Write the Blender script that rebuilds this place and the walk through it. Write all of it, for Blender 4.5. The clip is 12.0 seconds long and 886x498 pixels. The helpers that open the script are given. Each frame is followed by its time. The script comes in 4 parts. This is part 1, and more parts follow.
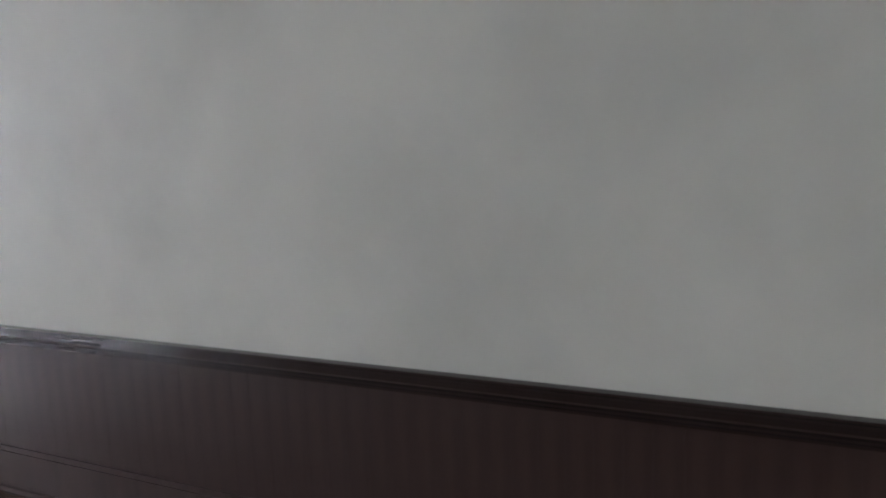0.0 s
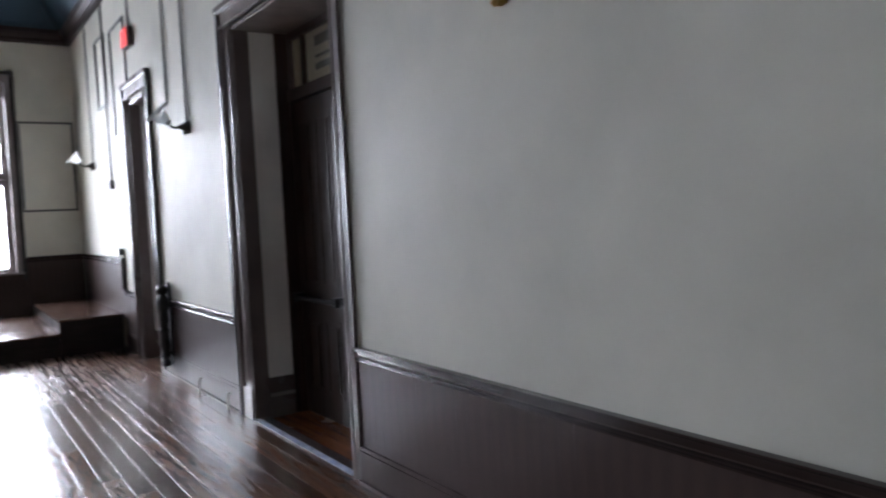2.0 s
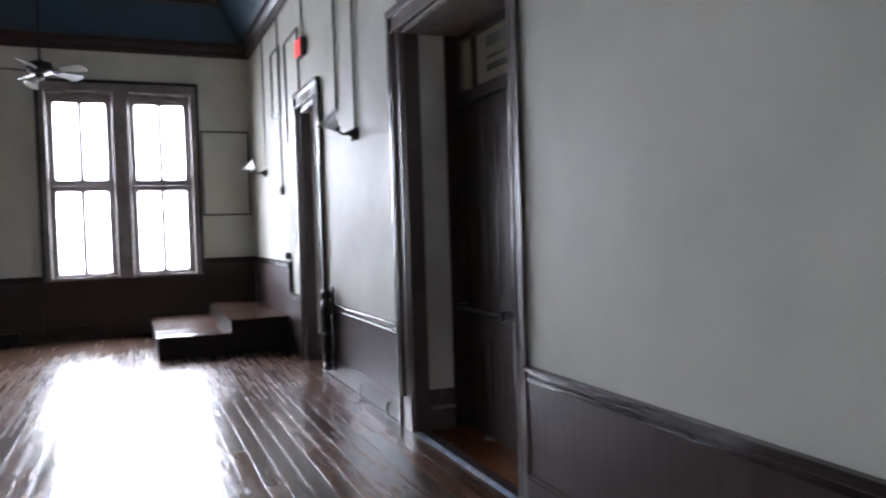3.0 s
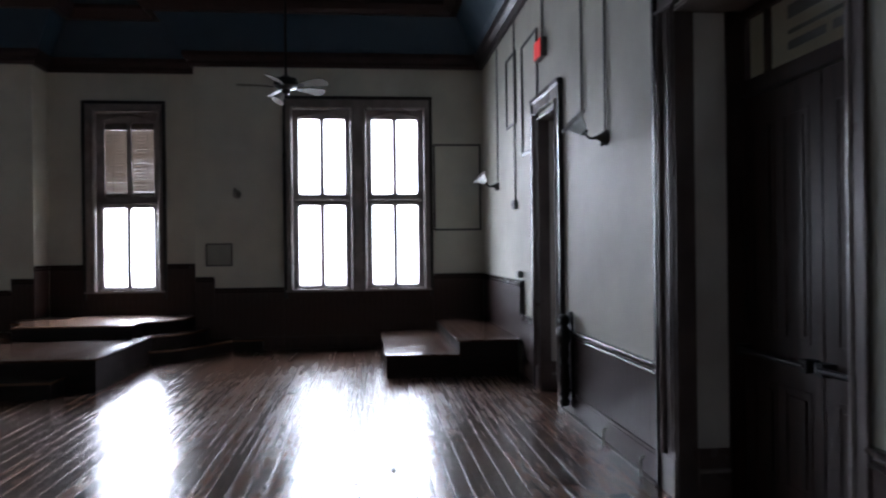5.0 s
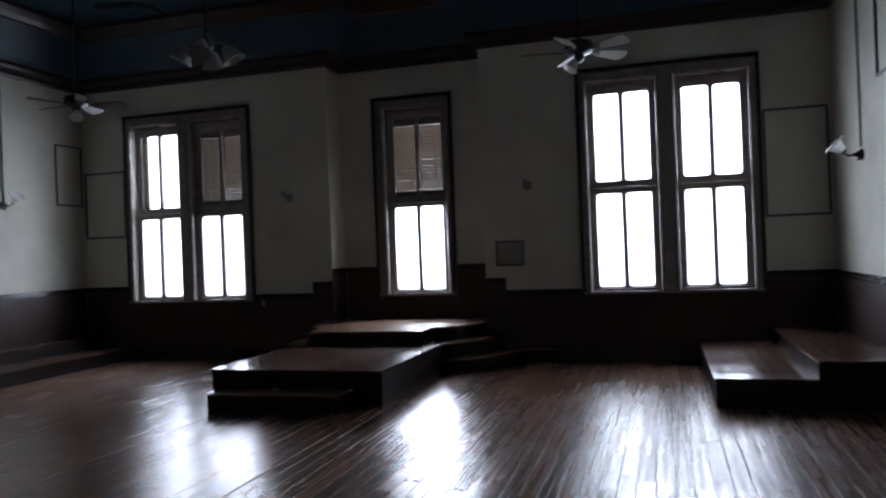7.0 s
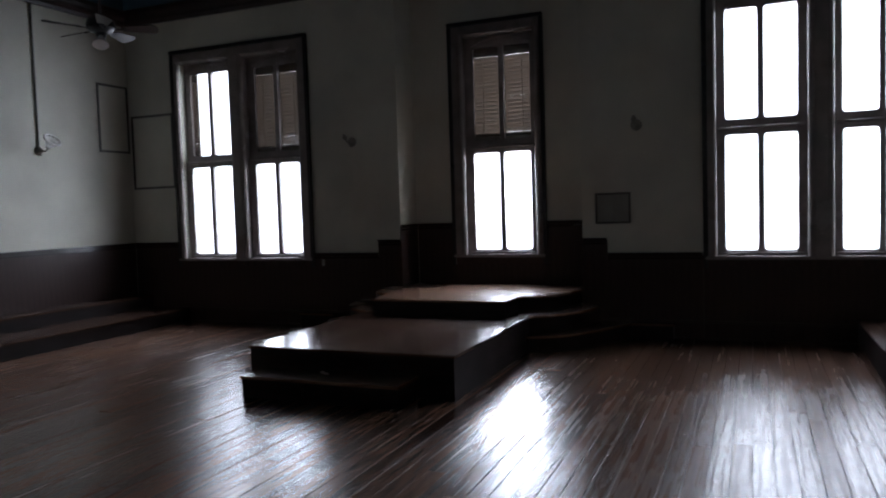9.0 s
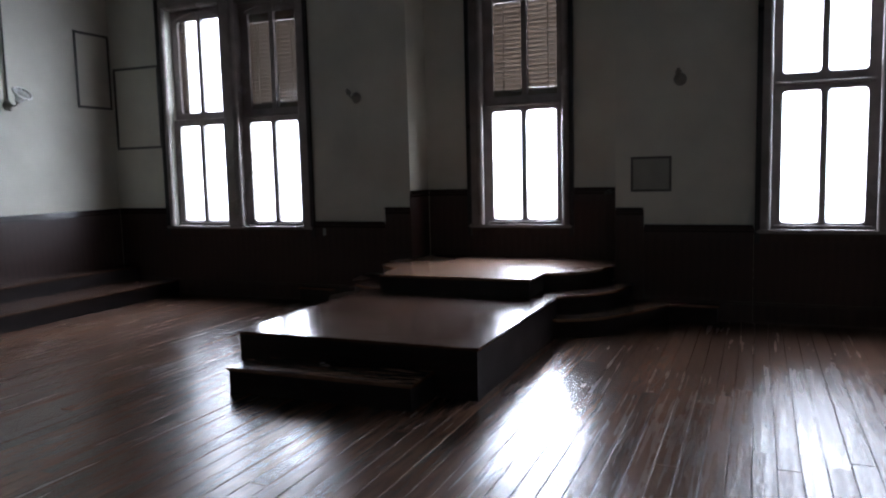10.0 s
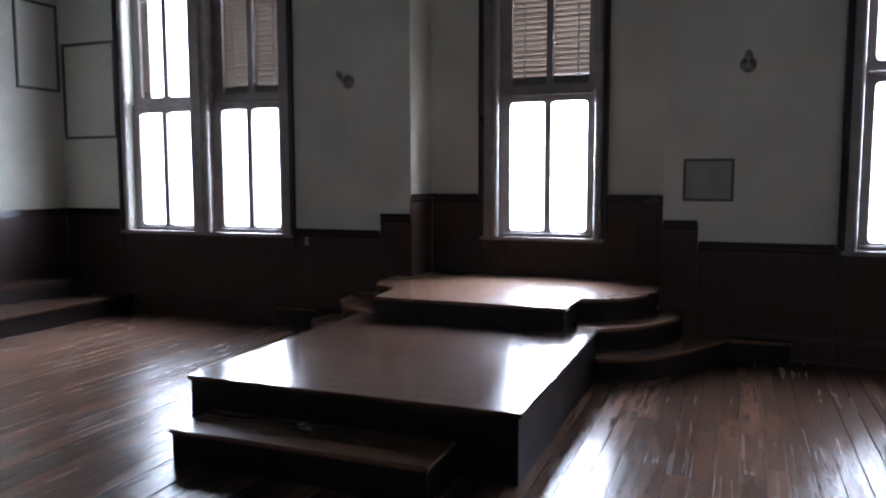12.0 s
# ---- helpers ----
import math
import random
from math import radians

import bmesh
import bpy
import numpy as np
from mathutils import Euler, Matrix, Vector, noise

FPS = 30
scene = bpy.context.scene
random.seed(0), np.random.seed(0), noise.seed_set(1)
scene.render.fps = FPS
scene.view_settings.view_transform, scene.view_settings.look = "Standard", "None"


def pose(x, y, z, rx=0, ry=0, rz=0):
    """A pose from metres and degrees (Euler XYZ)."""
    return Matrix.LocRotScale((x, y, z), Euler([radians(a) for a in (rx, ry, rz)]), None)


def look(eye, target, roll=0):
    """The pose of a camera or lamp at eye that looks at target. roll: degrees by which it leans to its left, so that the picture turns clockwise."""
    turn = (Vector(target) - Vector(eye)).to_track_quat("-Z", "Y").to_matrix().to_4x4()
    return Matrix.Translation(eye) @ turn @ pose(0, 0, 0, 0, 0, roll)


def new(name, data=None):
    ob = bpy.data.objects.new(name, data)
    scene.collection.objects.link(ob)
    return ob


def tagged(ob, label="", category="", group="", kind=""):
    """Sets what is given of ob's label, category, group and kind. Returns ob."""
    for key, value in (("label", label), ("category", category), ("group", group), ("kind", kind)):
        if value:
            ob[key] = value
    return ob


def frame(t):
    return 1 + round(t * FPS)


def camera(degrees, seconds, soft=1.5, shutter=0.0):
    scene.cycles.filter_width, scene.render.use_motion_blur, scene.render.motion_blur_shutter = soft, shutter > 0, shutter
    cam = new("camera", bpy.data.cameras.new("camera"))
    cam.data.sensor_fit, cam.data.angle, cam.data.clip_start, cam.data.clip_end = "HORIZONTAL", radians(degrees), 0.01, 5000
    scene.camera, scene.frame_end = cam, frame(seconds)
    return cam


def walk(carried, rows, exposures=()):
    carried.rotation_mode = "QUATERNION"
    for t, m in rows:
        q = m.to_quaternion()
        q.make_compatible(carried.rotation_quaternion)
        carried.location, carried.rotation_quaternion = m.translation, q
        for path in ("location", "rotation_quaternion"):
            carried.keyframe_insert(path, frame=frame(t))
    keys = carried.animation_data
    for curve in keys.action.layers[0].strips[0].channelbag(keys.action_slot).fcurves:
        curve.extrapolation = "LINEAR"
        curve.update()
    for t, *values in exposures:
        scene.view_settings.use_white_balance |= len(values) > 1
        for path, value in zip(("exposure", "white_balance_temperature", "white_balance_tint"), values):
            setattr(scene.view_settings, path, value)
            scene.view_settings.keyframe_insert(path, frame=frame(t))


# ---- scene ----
cam = camera(61.4, 12.0, soft=2.1, shutter=0.5)
PATH = [
    (0, (0.160, 0.42, 1.600), (-0.718, 2.196, 1.330), -2.3),
    (0.5, (0.150, 0.42, 1.600), (-0.942, 2.084, 1.409), -2.7),
    (1, (0.117, 0.417, 1.592), (-1.18, 1.932, 1.445), -3.42),
    (1.5, (0.072, 0.442, 1.62), (-1.417, 1.772, 1.498), -3.05),
    (2, (-0.014, 0.558, 1.627), (-1.666, 1.681, 1.527), -2.85),
    (2.5, (-0.148, 0.615, 1.639), (-1.908, 1.56, 1.555), -2.45),
    (3, (-0.362, 0.595, 1.627), (-2.205, 1.367, 1.569), -1.8),
    (3.5, (-0.647, 0.631, 1.644), (-2.559, 1.216, 1.595), -1.45),
    (5.5, (-1.602, 0.64, 1.64), (-3.602, 0.668, 1.644), -1.0),
    (6, (-2.101, 0.72, 1.682), (-4.09, 0.506, 1.681), -1.8),
    (6.5, (-2.567, 0.585, 1.656), (-4.521, 0.16, 1.663), -2.3),
    (7, (-2.872, 0.418, 1.673), (-4.791, -0.146, 1.676), -2.2),
    (9, (-4.565, -0.178, 1.66), (-6.408, -0.946, 1.549), -1.8),
    (9.5, (-5.002, -0.446, 1.654), (-6.839, -1.222, 1.502), -1.7),
    (10, (-5.446, -0.698, 1.667), (-7.279, -1.472, 1.461), -1.4),
    (10.5, (-5.878, -0.918, 1.655), (-7.704, -1.691, 1.397), -1.2),
    (11, (-6.264, -1.184, 1.636), (-8.094, -1.944, 1.36), -0.8),
    (11.5, (-6.612, -1.461, 1.591), (-8.457, -2.199, 1.357), -0.3),
    (12, (-6.754, -1.528, 1.604), (-8.608, -2.256, 1.416), -0.1),
]
EXPOSURES = [(0, 3.36, 6080, 17), (0.5, 3.26, 6080, 17), (1.5, 3.1, 5980, 17), (2.5, 2.92, 5900, 17), (3, 2.86, 5880, 17), (3.5, 2.38, 5850, 17), (5.3, 1.56, 5760, 16), (7, 1.02, 5700, 15), (9, 0.78, 5800, 15), (9.5, 1.14, 5780, 15), (10.5, 1.58, 5750, 15), (11.5, 2.02, 5580, 15), (12, 2.36, 5480, 15)]
walk(cam, [(t, look(eye, target, roll)) for t, eye, target, roll in PATH], EXPOSURES)

# ---- world and light ----
world = bpy.data.worlds.new("world")
scene.world = world
world.use_nodes = True
wt = world.node_tree
sky = wt.nodes.new("ShaderNodeTexSky")
sky.sky_type, sky.sun_disc = "NISHITA", False
sky.sun_elevation, sky.sun_rotation = radians(50), radians(200)
wt.links.new(sky.outputs[0], wt.nodes["Background"].inputs[0])
wt.nodes["Background"].inputs[1].default_value = 0.15

WINDOW_WATTS = 108.0
BACKDROP_GLOW = 2.3
HALL_WATTS = 6.0


def area_lamp(name, m, sx, sy, watts, colour=(1, 1, 1)):
    d = bpy.data.lights.new(name, "AREA")
    d.shape, d.size, d.size_y, d.energy, d.color = "RECTANGLE", sx, sy, watts, colour
    d.spread = radians(114)
    ob = new(name, d)
    ob.matrix_world = m
    return ob


# ---- materials ----
WORN_AT = (-9.8, 0.5, 0.0)


def material(name, colour, rough=0.5, metal=0.0, grain=0.15, scale=6.0, stretch=(1, 1, 1), bump=0.15, fine=60.0,
             stain=None, stain_amount=0.0, stain_scale=1.2, rough_var=0.1, coat=0.0, per_object=0.0, spec=0.5, worn=0.0, ripple=None):
    m = bpy.data.materials.new(name)
    m.use_nodes = True
    t = m.node_tree
    n, l = t.nodes, t.links
    b = n["Principled BSDF"]
    co = n.new("ShaderNodeTexCoord")
    mp = n.new("ShaderNodeMapping")
    mp.inputs["Scale"].default_value = stretch
    l.new(co.outputs["Object"], mp.inputs["Vector"])
    if per_object:
        info = n.new("ShaderNodeObjectInfo")
        mul = n.new("ShaderNodeMath")
        mul.operation = "MULTIPLY"
        mul.inputs[1].default_value = 37.0
        # every board differs: its own object, or its own island where boards are joined
        isle = n.new("ShaderNodeNewGeometry")
        both = n.new("ShaderNodeMath")
        l.new(info.outputs["Random"], both.inputs[0])
        l.new(isle.outputs["Random Per Island"], both.inputs[1])
        each = n.new("ShaderNodeMath")
        each.operation = "FRACT"
        l.new(both.outputs[0], each.inputs[0])
        l.new(each.outputs[0], mul.inputs[0])
        l.new(mul.outputs[0], mp.inputs["Location"])
    a = n.new("ShaderNodeTexNoise")
    a.inputs["Scale"].default_value, a.inputs["Detail"].default_value = scale, 6
    f = n.new("ShaderNodeTexNoise")
    f.inputs["Scale"].default_value, f.inputs["Detail"].default_value = fine, 4
    s = n.new("ShaderNodeTexNoise")
    s.inputs["Scale"].default_value, s.inputs["Detail"].default_value = stain_scale, 5
    l.new(mp.outputs[0], a.inputs["Vector"])
    l.new(mp.outputs[0], f.inputs["Vector"])
    l.new(co.outputs["Object"], s.inputs["Vector"])
    ramp = n.new("ShaderNodeValToRGB")
    ramp.color_ramp.elements[0].position, ramp.color_ramp.elements[1].position = 0.3, 0.7
    ramp.color_ramp.elements[0].color = (*[c * (1 - grain) for c in colour], 1)
    ramp.color_ramp.elements[1].color = (*[min(1, c * (1 + grain)) for c in colour], 1)
    l.new(a.outputs["Fac"], ramp.inputs[0])
    col = ramp.outputs[0]
    if stain_amount:
        r2 = n.new("ShaderNodeValToRGB")
        r2.color_ramp.elements[0].position, r2.color_ramp.elements[1].position = 0.45, 0.72
        r2.color_ramp.elements[0].color, r2.color_ramp.elements[1].color = (0, 0, 0, 1), (stain_amount,) * 3 + (1,)
        l.new(s.outputs["Fac"], r2.inputs[0])
        mix = n.new("ShaderNodeMix")
        mix.data_type = "RGBA"
        l.new(r2.outputs[0], mix.inputs["Factor"])
        l.new(col, mix.inputs["A"])
        mix.inputs["B"].default_value = (*(stain or [c * 0.6 for c in colour]), 1)
        col = mix.outputs["Result"]
    if per_object:
        hsv = n.new("ShaderNodeHueSaturation")
        mr = n.new("ShaderNodeMapRange")
        mr.inputs["To Min"].default_value, mr.inputs["To Max"].default_value = 1 - per_object, 1 + per_object
        l.new(each.outputs[0], mr.inputs["Value"])
        l.new(mr.outputs[0], hsv.inputs["Value"])
        l.new(col, hsv.inputs["Color"])
        col = hsv.outputs[0]
    l.new(col, b.inputs["Base Color"])
    rr = n.new("ShaderNodeMapRange")
    rr.inputs["From Min"].default_value, rr.inputs["From Max"].default_value = 0.3, 0.7
    rr.inputs["To Min"].default_value, rr.inputs["To Max"].default_value = max(0.02, rough - rough_var), min(1, rough + rough_var)
    l.new(s.outputs["Fac"], rr.inputs["Value"])
    gloss = rr.outputs[0]
    if worn:
        # scratched and scuffed streaks along the grain, less glossy than the varnish
        wm = n.new("ShaderNodeMapping")
        wm.inputs["Scale"].default_value = (0.8, 26, 26)
        l.new(co.outputs["Object"], wm.inputs["Vector"])
        wn = n.new("ShaderNodeTexNoise")
        wn.inputs["Scale"].default_value, wn.inputs["Detail"].default_value = 1.0, 5
        l.new(wm.outputs[0], wn.inputs["Vector"])
        wr = n.new("ShaderNodeMapRange")
        wr.inputs["From Min"].default_value, wr.inputs["From Max"].default_value = 0.36, 0.72
        wr.inputs["To Min"].default_value, wr.inputs["To Max"].default_value = 0.0, worn
        l.new(wn.outputs["Fac"], wr.inputs["Value"])
        wa = n.new("ShaderNodeMath")
        l.new(gloss, wa.inputs[0])
        l.new(wr.outputs[0], wa.inputs[1])
        gloss = wa.outputs[0]
        # varnish walked thin over an uneven patch between the doors and the dais
        geo = n.new("ShaderNodeNewGeometry")
        uneven = n.new("ShaderNodeTexNoise")
        uneven.inputs["Scale"].default_value, uneven.inputs["Detail"].default_value = 0.9, 4
        l.new(geo.outputs["Position"], uneven.inputs["Vector"])
        dist = n.new("ShaderNodeVectorMath")
        dist.operation = "DISTANCE"
        dist.inputs[1].default_value = WORN_AT
        l.new(geo.outputs["Position"], dist.inputs[0])
        edge = n.new("ShaderNodeMath")
        edge.operation = "MULTIPLY_ADD"
        edge.inputs[1].default_value = 2.2
        l.new(uneven.outputs["Fac"], edge.inputs[0])
        l.new(dist.outputs["Value"], edge.inputs[2])
        fade = n.new("ShaderNodeMapRange")
        fade.interpolation_type = "SMOOTHSTEP"
        fade.inputs["From Min"].default_value, fade.inputs["From Max"].default_value = 2.4, 4.3
        fade.inputs["To Min"].default_value, fade.inputs["To Max"].default_value = 1.0, 0.0
        l.new(edge.outputs[0], fade.inputs["Value"])
        # each board has lost its varnish to another degree, in streaks along the grain
        keep = n.new("ShaderNodeMath")
        keep.operation = "MULTIPLY_ADD"
        keep.inputs[1].default_value = 0.5
        l.new(each.outputs[0], keep.inputs[0])
        l.new(wn.outputs["Fac"], keep.inputs[2])
        lost = n.new("ShaderNodeMath")
        lost.operation = "MULTIPLY"
        l.new(fade.outputs[0], lost.inputs[0])
        l.new(keep.outputs[0], lost.inputs[1])
        dull = n.new("ShaderNodeMath")
        dull.operation = "MULTIPLY_ADD"
        dull.inputs[1].default_value = 0.09
        l.new(lost.outputs[0], dull.inputs[0])
        l.new(gloss, dull.inputs[2])
        gloss = dull.outputs[0]
        shine = n.new("ShaderNodeMapRange")
        shine.inputs["To Min"].default_value, shine.inputs["To Max"].default_value = spec, spec * 0.22
        l.new(lost.outputs[0], shine.inputs["Value"])
    l.new(gloss, b.inputs["Roughness"])
    b.inputs["Metallic"].default_value = metal
    b.inputs["Coat Weight"].default_value = coat
    b.inputs["Coat Roughness"].default_value = 0.12
    b.inputs["Specular IOR Level"].default_value = spec
    if worn:
        l.new(shine.outputs[0], b.inputs["Specular IOR Level"])
    if bump:
        add = n.new("ShaderNodeMath")
        if ripple:
            # shallow waves across the boards, from planing and wear
            rm = n.new("ShaderNodeMapping")
            rm.inputs["Scale"].default_value = ripple
            l.new(co.outputs["Object"], rm.inputs["Vector"])
            if per_object:
                l.new(mul.outputs[0], rm.inputs["Location"])
            l.new(rm.outputs[0], f.inputs["Vector"])
            f.inputs["Scale"].default_value, f.inputs["Detail"].default_value = 1.0, 3
            add.operation = "MULTIPLY_ADD"
            add.inputs[1].default_value = 0.03
            l.new(a.outputs["Fac"], add.inputs[0])
            l.new(f.outputs["Fac"], add.inputs[2])
            if worn:
                # crazed varnish and raised grain
                cm = n.new("ShaderNodeMapping")
                cm.inputs["Scale"].default_value = (16, 42, 42)
                l.new(co.outputs["Object"], cm.inputs["Vector"])
                l.new(mul.outputs[0], cm.inputs["Location"])
                cn = n.new("ShaderNodeTexNoise")
                cn.inputs["Scale"].default_value, cn.inputs["Detail"].default_value, cn.inputs["Roughness"].default_value = 1.0, 4, 0.65
                l.new(cm.outputs[0], cn.inputs["Vector"])
                deep = n.new("ShaderNodeMapRange")
                deep.inputs["To Min"].default_value, deep.inputs["To Max"].default_value = 0.5, 0.85
                l.new(fade.outputs[0], deep.inputs["Value"])
                craze = n.new("ShaderNodeBump")
                craze.inputs["Distance"].default_value = 0.004
                l.new(deep.outputs[0], craze.inputs["Strength"])
                l.new(cn.outputs["Fac"], craze.inputs["Height"])
        else:
            l.new(a.outputs["Fac"], add.inputs[0])
            l.new(f.outputs["Fac"], add.inputs[1])
        bp = n.new("ShaderNodeBump")
        bp.inputs["Strength"].default_value, bp.inputs["Distance"].default_value = bump, 0.004
        l.new(add.outputs[0], bp.inputs["Height"])
        if ripple and worn:
            l.new(craze.outputs[0], bp.inputs["Normal"])
        l.new(bp.outputs[0], b.inputs["Normal"])
    return m


PLASTER = material("plaster", (0.70, 0.687, 0.60), 0.58, grain=0.04, scale=2.5, bump=0.12, fine=90, stain=(0.50, 0.50, 0.44), stain_amount=0.7, stain_scale=0.8, rough_var=0.1, spec=0.12)
JAMB_GREY = material("jamb_grey_paint", (0.68, 0.65, 0.60), 0.5, grain=0.08, scale=3, bump=0.08, stain_amount=0.5)
WAINSCOT = material("wainscot_paint", (0.050, 0.0300, 0.0255), 0.42, spec=0.25, grain=0.25, scale=3, stretch=(6, 6, 0.6), bump=0.12, stain=(0.058, 0.036, 0.030), stain_amount=0.7)
TRIM = material("dark_trim_paint", (0.030, 0.020, 0.018), 0.2, spec=0.5, grain=0.2, scale=4, bump=0.08, stain_amount=0.5)
TRIM_BLACK = material("black_brown_trim", (0.014, 0.010, 0.010), 0.35, grain=0.2, bump=0.06)
CASING = material("window_casing_paint", (0.27, 0.235, 0.222), 0.24, grain=0.15, scale=5, bump=0.06, stain_amount=0.5)
FLOOR = material("floor_wood", (0.112, 0.060, 0.038), 0.17, grain=0.28, scale=3.0, stretch=(1.2, 9, 9), bump=0.20, fine=22, stain=(0.06, 0.036, 0.026), stain_amount=0.5, stain_scale=1.6, rough_var=0.045, per_object=0.35, spec=0.38, worn=0.12, ripple=(5, 11, 9))
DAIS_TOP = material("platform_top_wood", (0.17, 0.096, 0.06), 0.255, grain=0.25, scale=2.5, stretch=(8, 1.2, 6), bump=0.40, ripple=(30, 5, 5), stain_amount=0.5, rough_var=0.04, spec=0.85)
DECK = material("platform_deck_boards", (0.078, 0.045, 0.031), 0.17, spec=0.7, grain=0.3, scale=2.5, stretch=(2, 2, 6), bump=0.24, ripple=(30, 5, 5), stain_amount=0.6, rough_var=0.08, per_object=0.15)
# riser wood far darker than the tops: the sides' shade is in this colour
DAIS_SIDE = material("platform_riser_wood_shaded", (0.019, 0.0135, 0.0125), 0.48, spec=0.22, grain=0.3, scale=3, stretch=(1, 1, 5), bump=0.1, stain_amount=0.6)
DOOR_CASING = material("door_casing_paint", (0.125, 0.098, 0.090), 0.36, spec=0.38, grain=0.15, scale=5, bump=0.05, stain_amount=0.4)
FROST = material("dusty_frosted_glass", (0.30, 0.295, 0.28), 0.4, grain=0.06, bump=0.03)
CEILING = material("ceiling_blue_paint", (0.019, 0.056, 0.092), 0.55, grain=0.12, scale=1.4, bump=0.05, stain_amount=0.5)
CORNICE = material("cornice_dark_red_brown", (0.030, 0.014, 0.014), 0.4, grain=0.2, bump=0.05)
DOOR_WOOD = material("door_stained_wood", (0.036, 0.018, 0.013), 0.42, spec=0.3, grain=0.4, scale=3, stretch=(8, 8, 0.7), bump=0.1, stain_amount=0.4)
HALL_FLOOR = material("hall_floor_wood", (0.24, 0.085, 0.035), 0.25, grain=0.3, scale=3, stretch=(0.6, 8, 8), bump=0.1, stain_amount=0.4)
TAPE = material("blue_white_tape", (0.36, 0.44, 0.60), 0.5, grain=0.35, scale=9, bump=0.1, stain=(0.72, 0.74, 0.77), stain_amount=1.0, stain_scale=14)
BLACK_METAL = material("black_iron", (0.012, 0.011, 0.011), 0.42, metal=0.0, grain=0.2, bump=0.05, spec=0.3)
BRASS = material("aged_brass", (0.55, 0.36, 0.14), 0.28, metal=1.0, grain=0.2, bump=0.05)
PEWTER = material("dull_pewter_metal", (0.30, 0.29, 0.26), 0.35, metal=0.8, grain=0.2, bump=0.05)
IRON = material("dark_sconce_metal", (0.055, 0.05, 0.045), 0.35, metal=0.6, grain=0.2, bump=0.05)
OPAL = material("white_opal_glass", (0.86, 0.86, 0.84), 0.15, grain=0.03, bump=0.02, coat=0.5)
BLADE_DARK = material("fan_blade_brown", (0.05, 0.035, 0.028), 0.4, grain=0.3, stretch=(1, 8, 1), bump=0.04)
BLADE = material("fan_blade_white", (0.27, 0.26, 0.21), 0.65, grain=0.08, stretch=(1, 8, 1), bump=0.03)
CONDUIT = material("painted_conduit", (0.20, 0.20, 0.185), 0.45, grain=0.1, bump=0.03)
GREY_BOX = material("grey_box", (0.10, 0.10, 0.095), 0.45, grain=0.15, bump=0.04)
GRILLE = material("grille_painted_metal", (0.33, 0.325, 0.285), 0.5, grain=0.1, bump=0.04)
LOUVRE = material("louvre_painted_wood", (0.092, 0.068, 0.047), 0.5, grain=0.2, scale=5, stretch=(1, 0.5, 4), bump=0.06, stain_amount=0.4)
GROUND = material("outside_ground", (0.32, 0.31, 0.28), 0.9, grain=0.2, scale=0.4, bump=0.1)

GLASS = bpy.data.materials.new("window_glass")
GLASS.use_nodes = True
gt = GLASS.node_tree
gt.nodes.remove(gt.nodes["Principled BSDF"])
g_mix, g_tr, g_gl = (gt.nodes.new("ShaderNode" + k) for k in ("MixShader", "BsdfTransparent", "BsdfGlossy"))
g_gl.inputs["Roughness"].default_value = 0.03
g_mix.inputs[0].default_value = 0.05
gt.links.new(g_tr.outputs[0], g_mix.inputs[1])
gt.links.new(g_gl.outputs[0], g_mix.inputs[2])
gt.links.new(g_mix.outputs[0], gt.nodes["Material Output"].inputs[0])

PRESSED_GLASS = bpy.data.materials.new("white_pressed_glass")
PRESSED_GLASS.use_nodes = True
pt = PRESSED_GLASS.node_tree
pb = pt.nodes["Principled BSDF"]
pb.inputs["Base Color"].default_value = (0.90, 0.91, 0.90, 1)
pb.inputs["Roughness"].default_value = 0.1
p_tl, p_mix = pt.nodes.new("ShaderNodeBsdfTranslucent"), pt.nodes.new("ShaderNodeMixShader")
p_tl.inputs["Color"].default_value = (0.95, 0.96, 0.95, 1)
p_mix.inputs[0].default_value = 0.7
pt.links.new(pb.outputs[0], p_mix.inputs[1])
pt.links.new(p_tl.outputs[0], p_mix.inputs[2])
pt.links.new(p_mix.outputs[0], pt.nodes["Material Output"].inputs[0])

EXIT_GLOW = bpy.data.materials.new("exit_sign_face")
EXIT_GLOW.use_nodes = True
eb = EXIT_GLOW.node_tree.nodes["Principled BSDF"]
eb.inputs["Base Color"].default_value = (0.7, 0.03, 0.03, 1)
eb.inputs["Emission Color"].default_value = (1, 0.06, 0.05, 1)
eb.inputs["Emission Strength"].default_value = 0.12


# ---- mesh helpers ----
def box(bm, x0, x1, y0, y1, z0, z1):
    v = [bm.verts.new((x, y, z)) for z in (min(z0, z1), max(z0, z1)) for y in (min(y0, y1), max(y0, y1)) for x in (min(x0, x1), max(x0, x1))]
    for f in ((0, 2, 3, 1), (4, 5, 7, 6), (0, 1, 5, 4), (2, 6, 7, 3), (0, 4, 6, 2), (1, 3, 7, 5)):
        bm.faces.new([v[i] for i in f])
    return v


def boxes(*rows, bevel=0.0):
    bm = bmesh.new()
    for r in rows:
        box(bm, *r)
    if bevel:
        bmesh.ops.bevel(bm, geom=bm.edges[:], offset=bevel, segments=2, affect="EDGES", clamp_overlap=True)
    return bm


def prism(bm, pts, z0, z1):
    """A flat outline, given counter-clockwise, raised from z0 to z1."""
    lo = [bm.verts.new((x, y, z0)) for x, y in pts]
    hi = [bm.verts.new((x, y, z1)) for x, y in pts]
    bm.faces.new(hi)
    bm.faces.new(lo[::-1])
    for i in range(len(pts)):
        j = (i + 1) % len(pts)
        bm.faces.new((lo[i], lo[j], hi[j], hi[i]))
    return bm


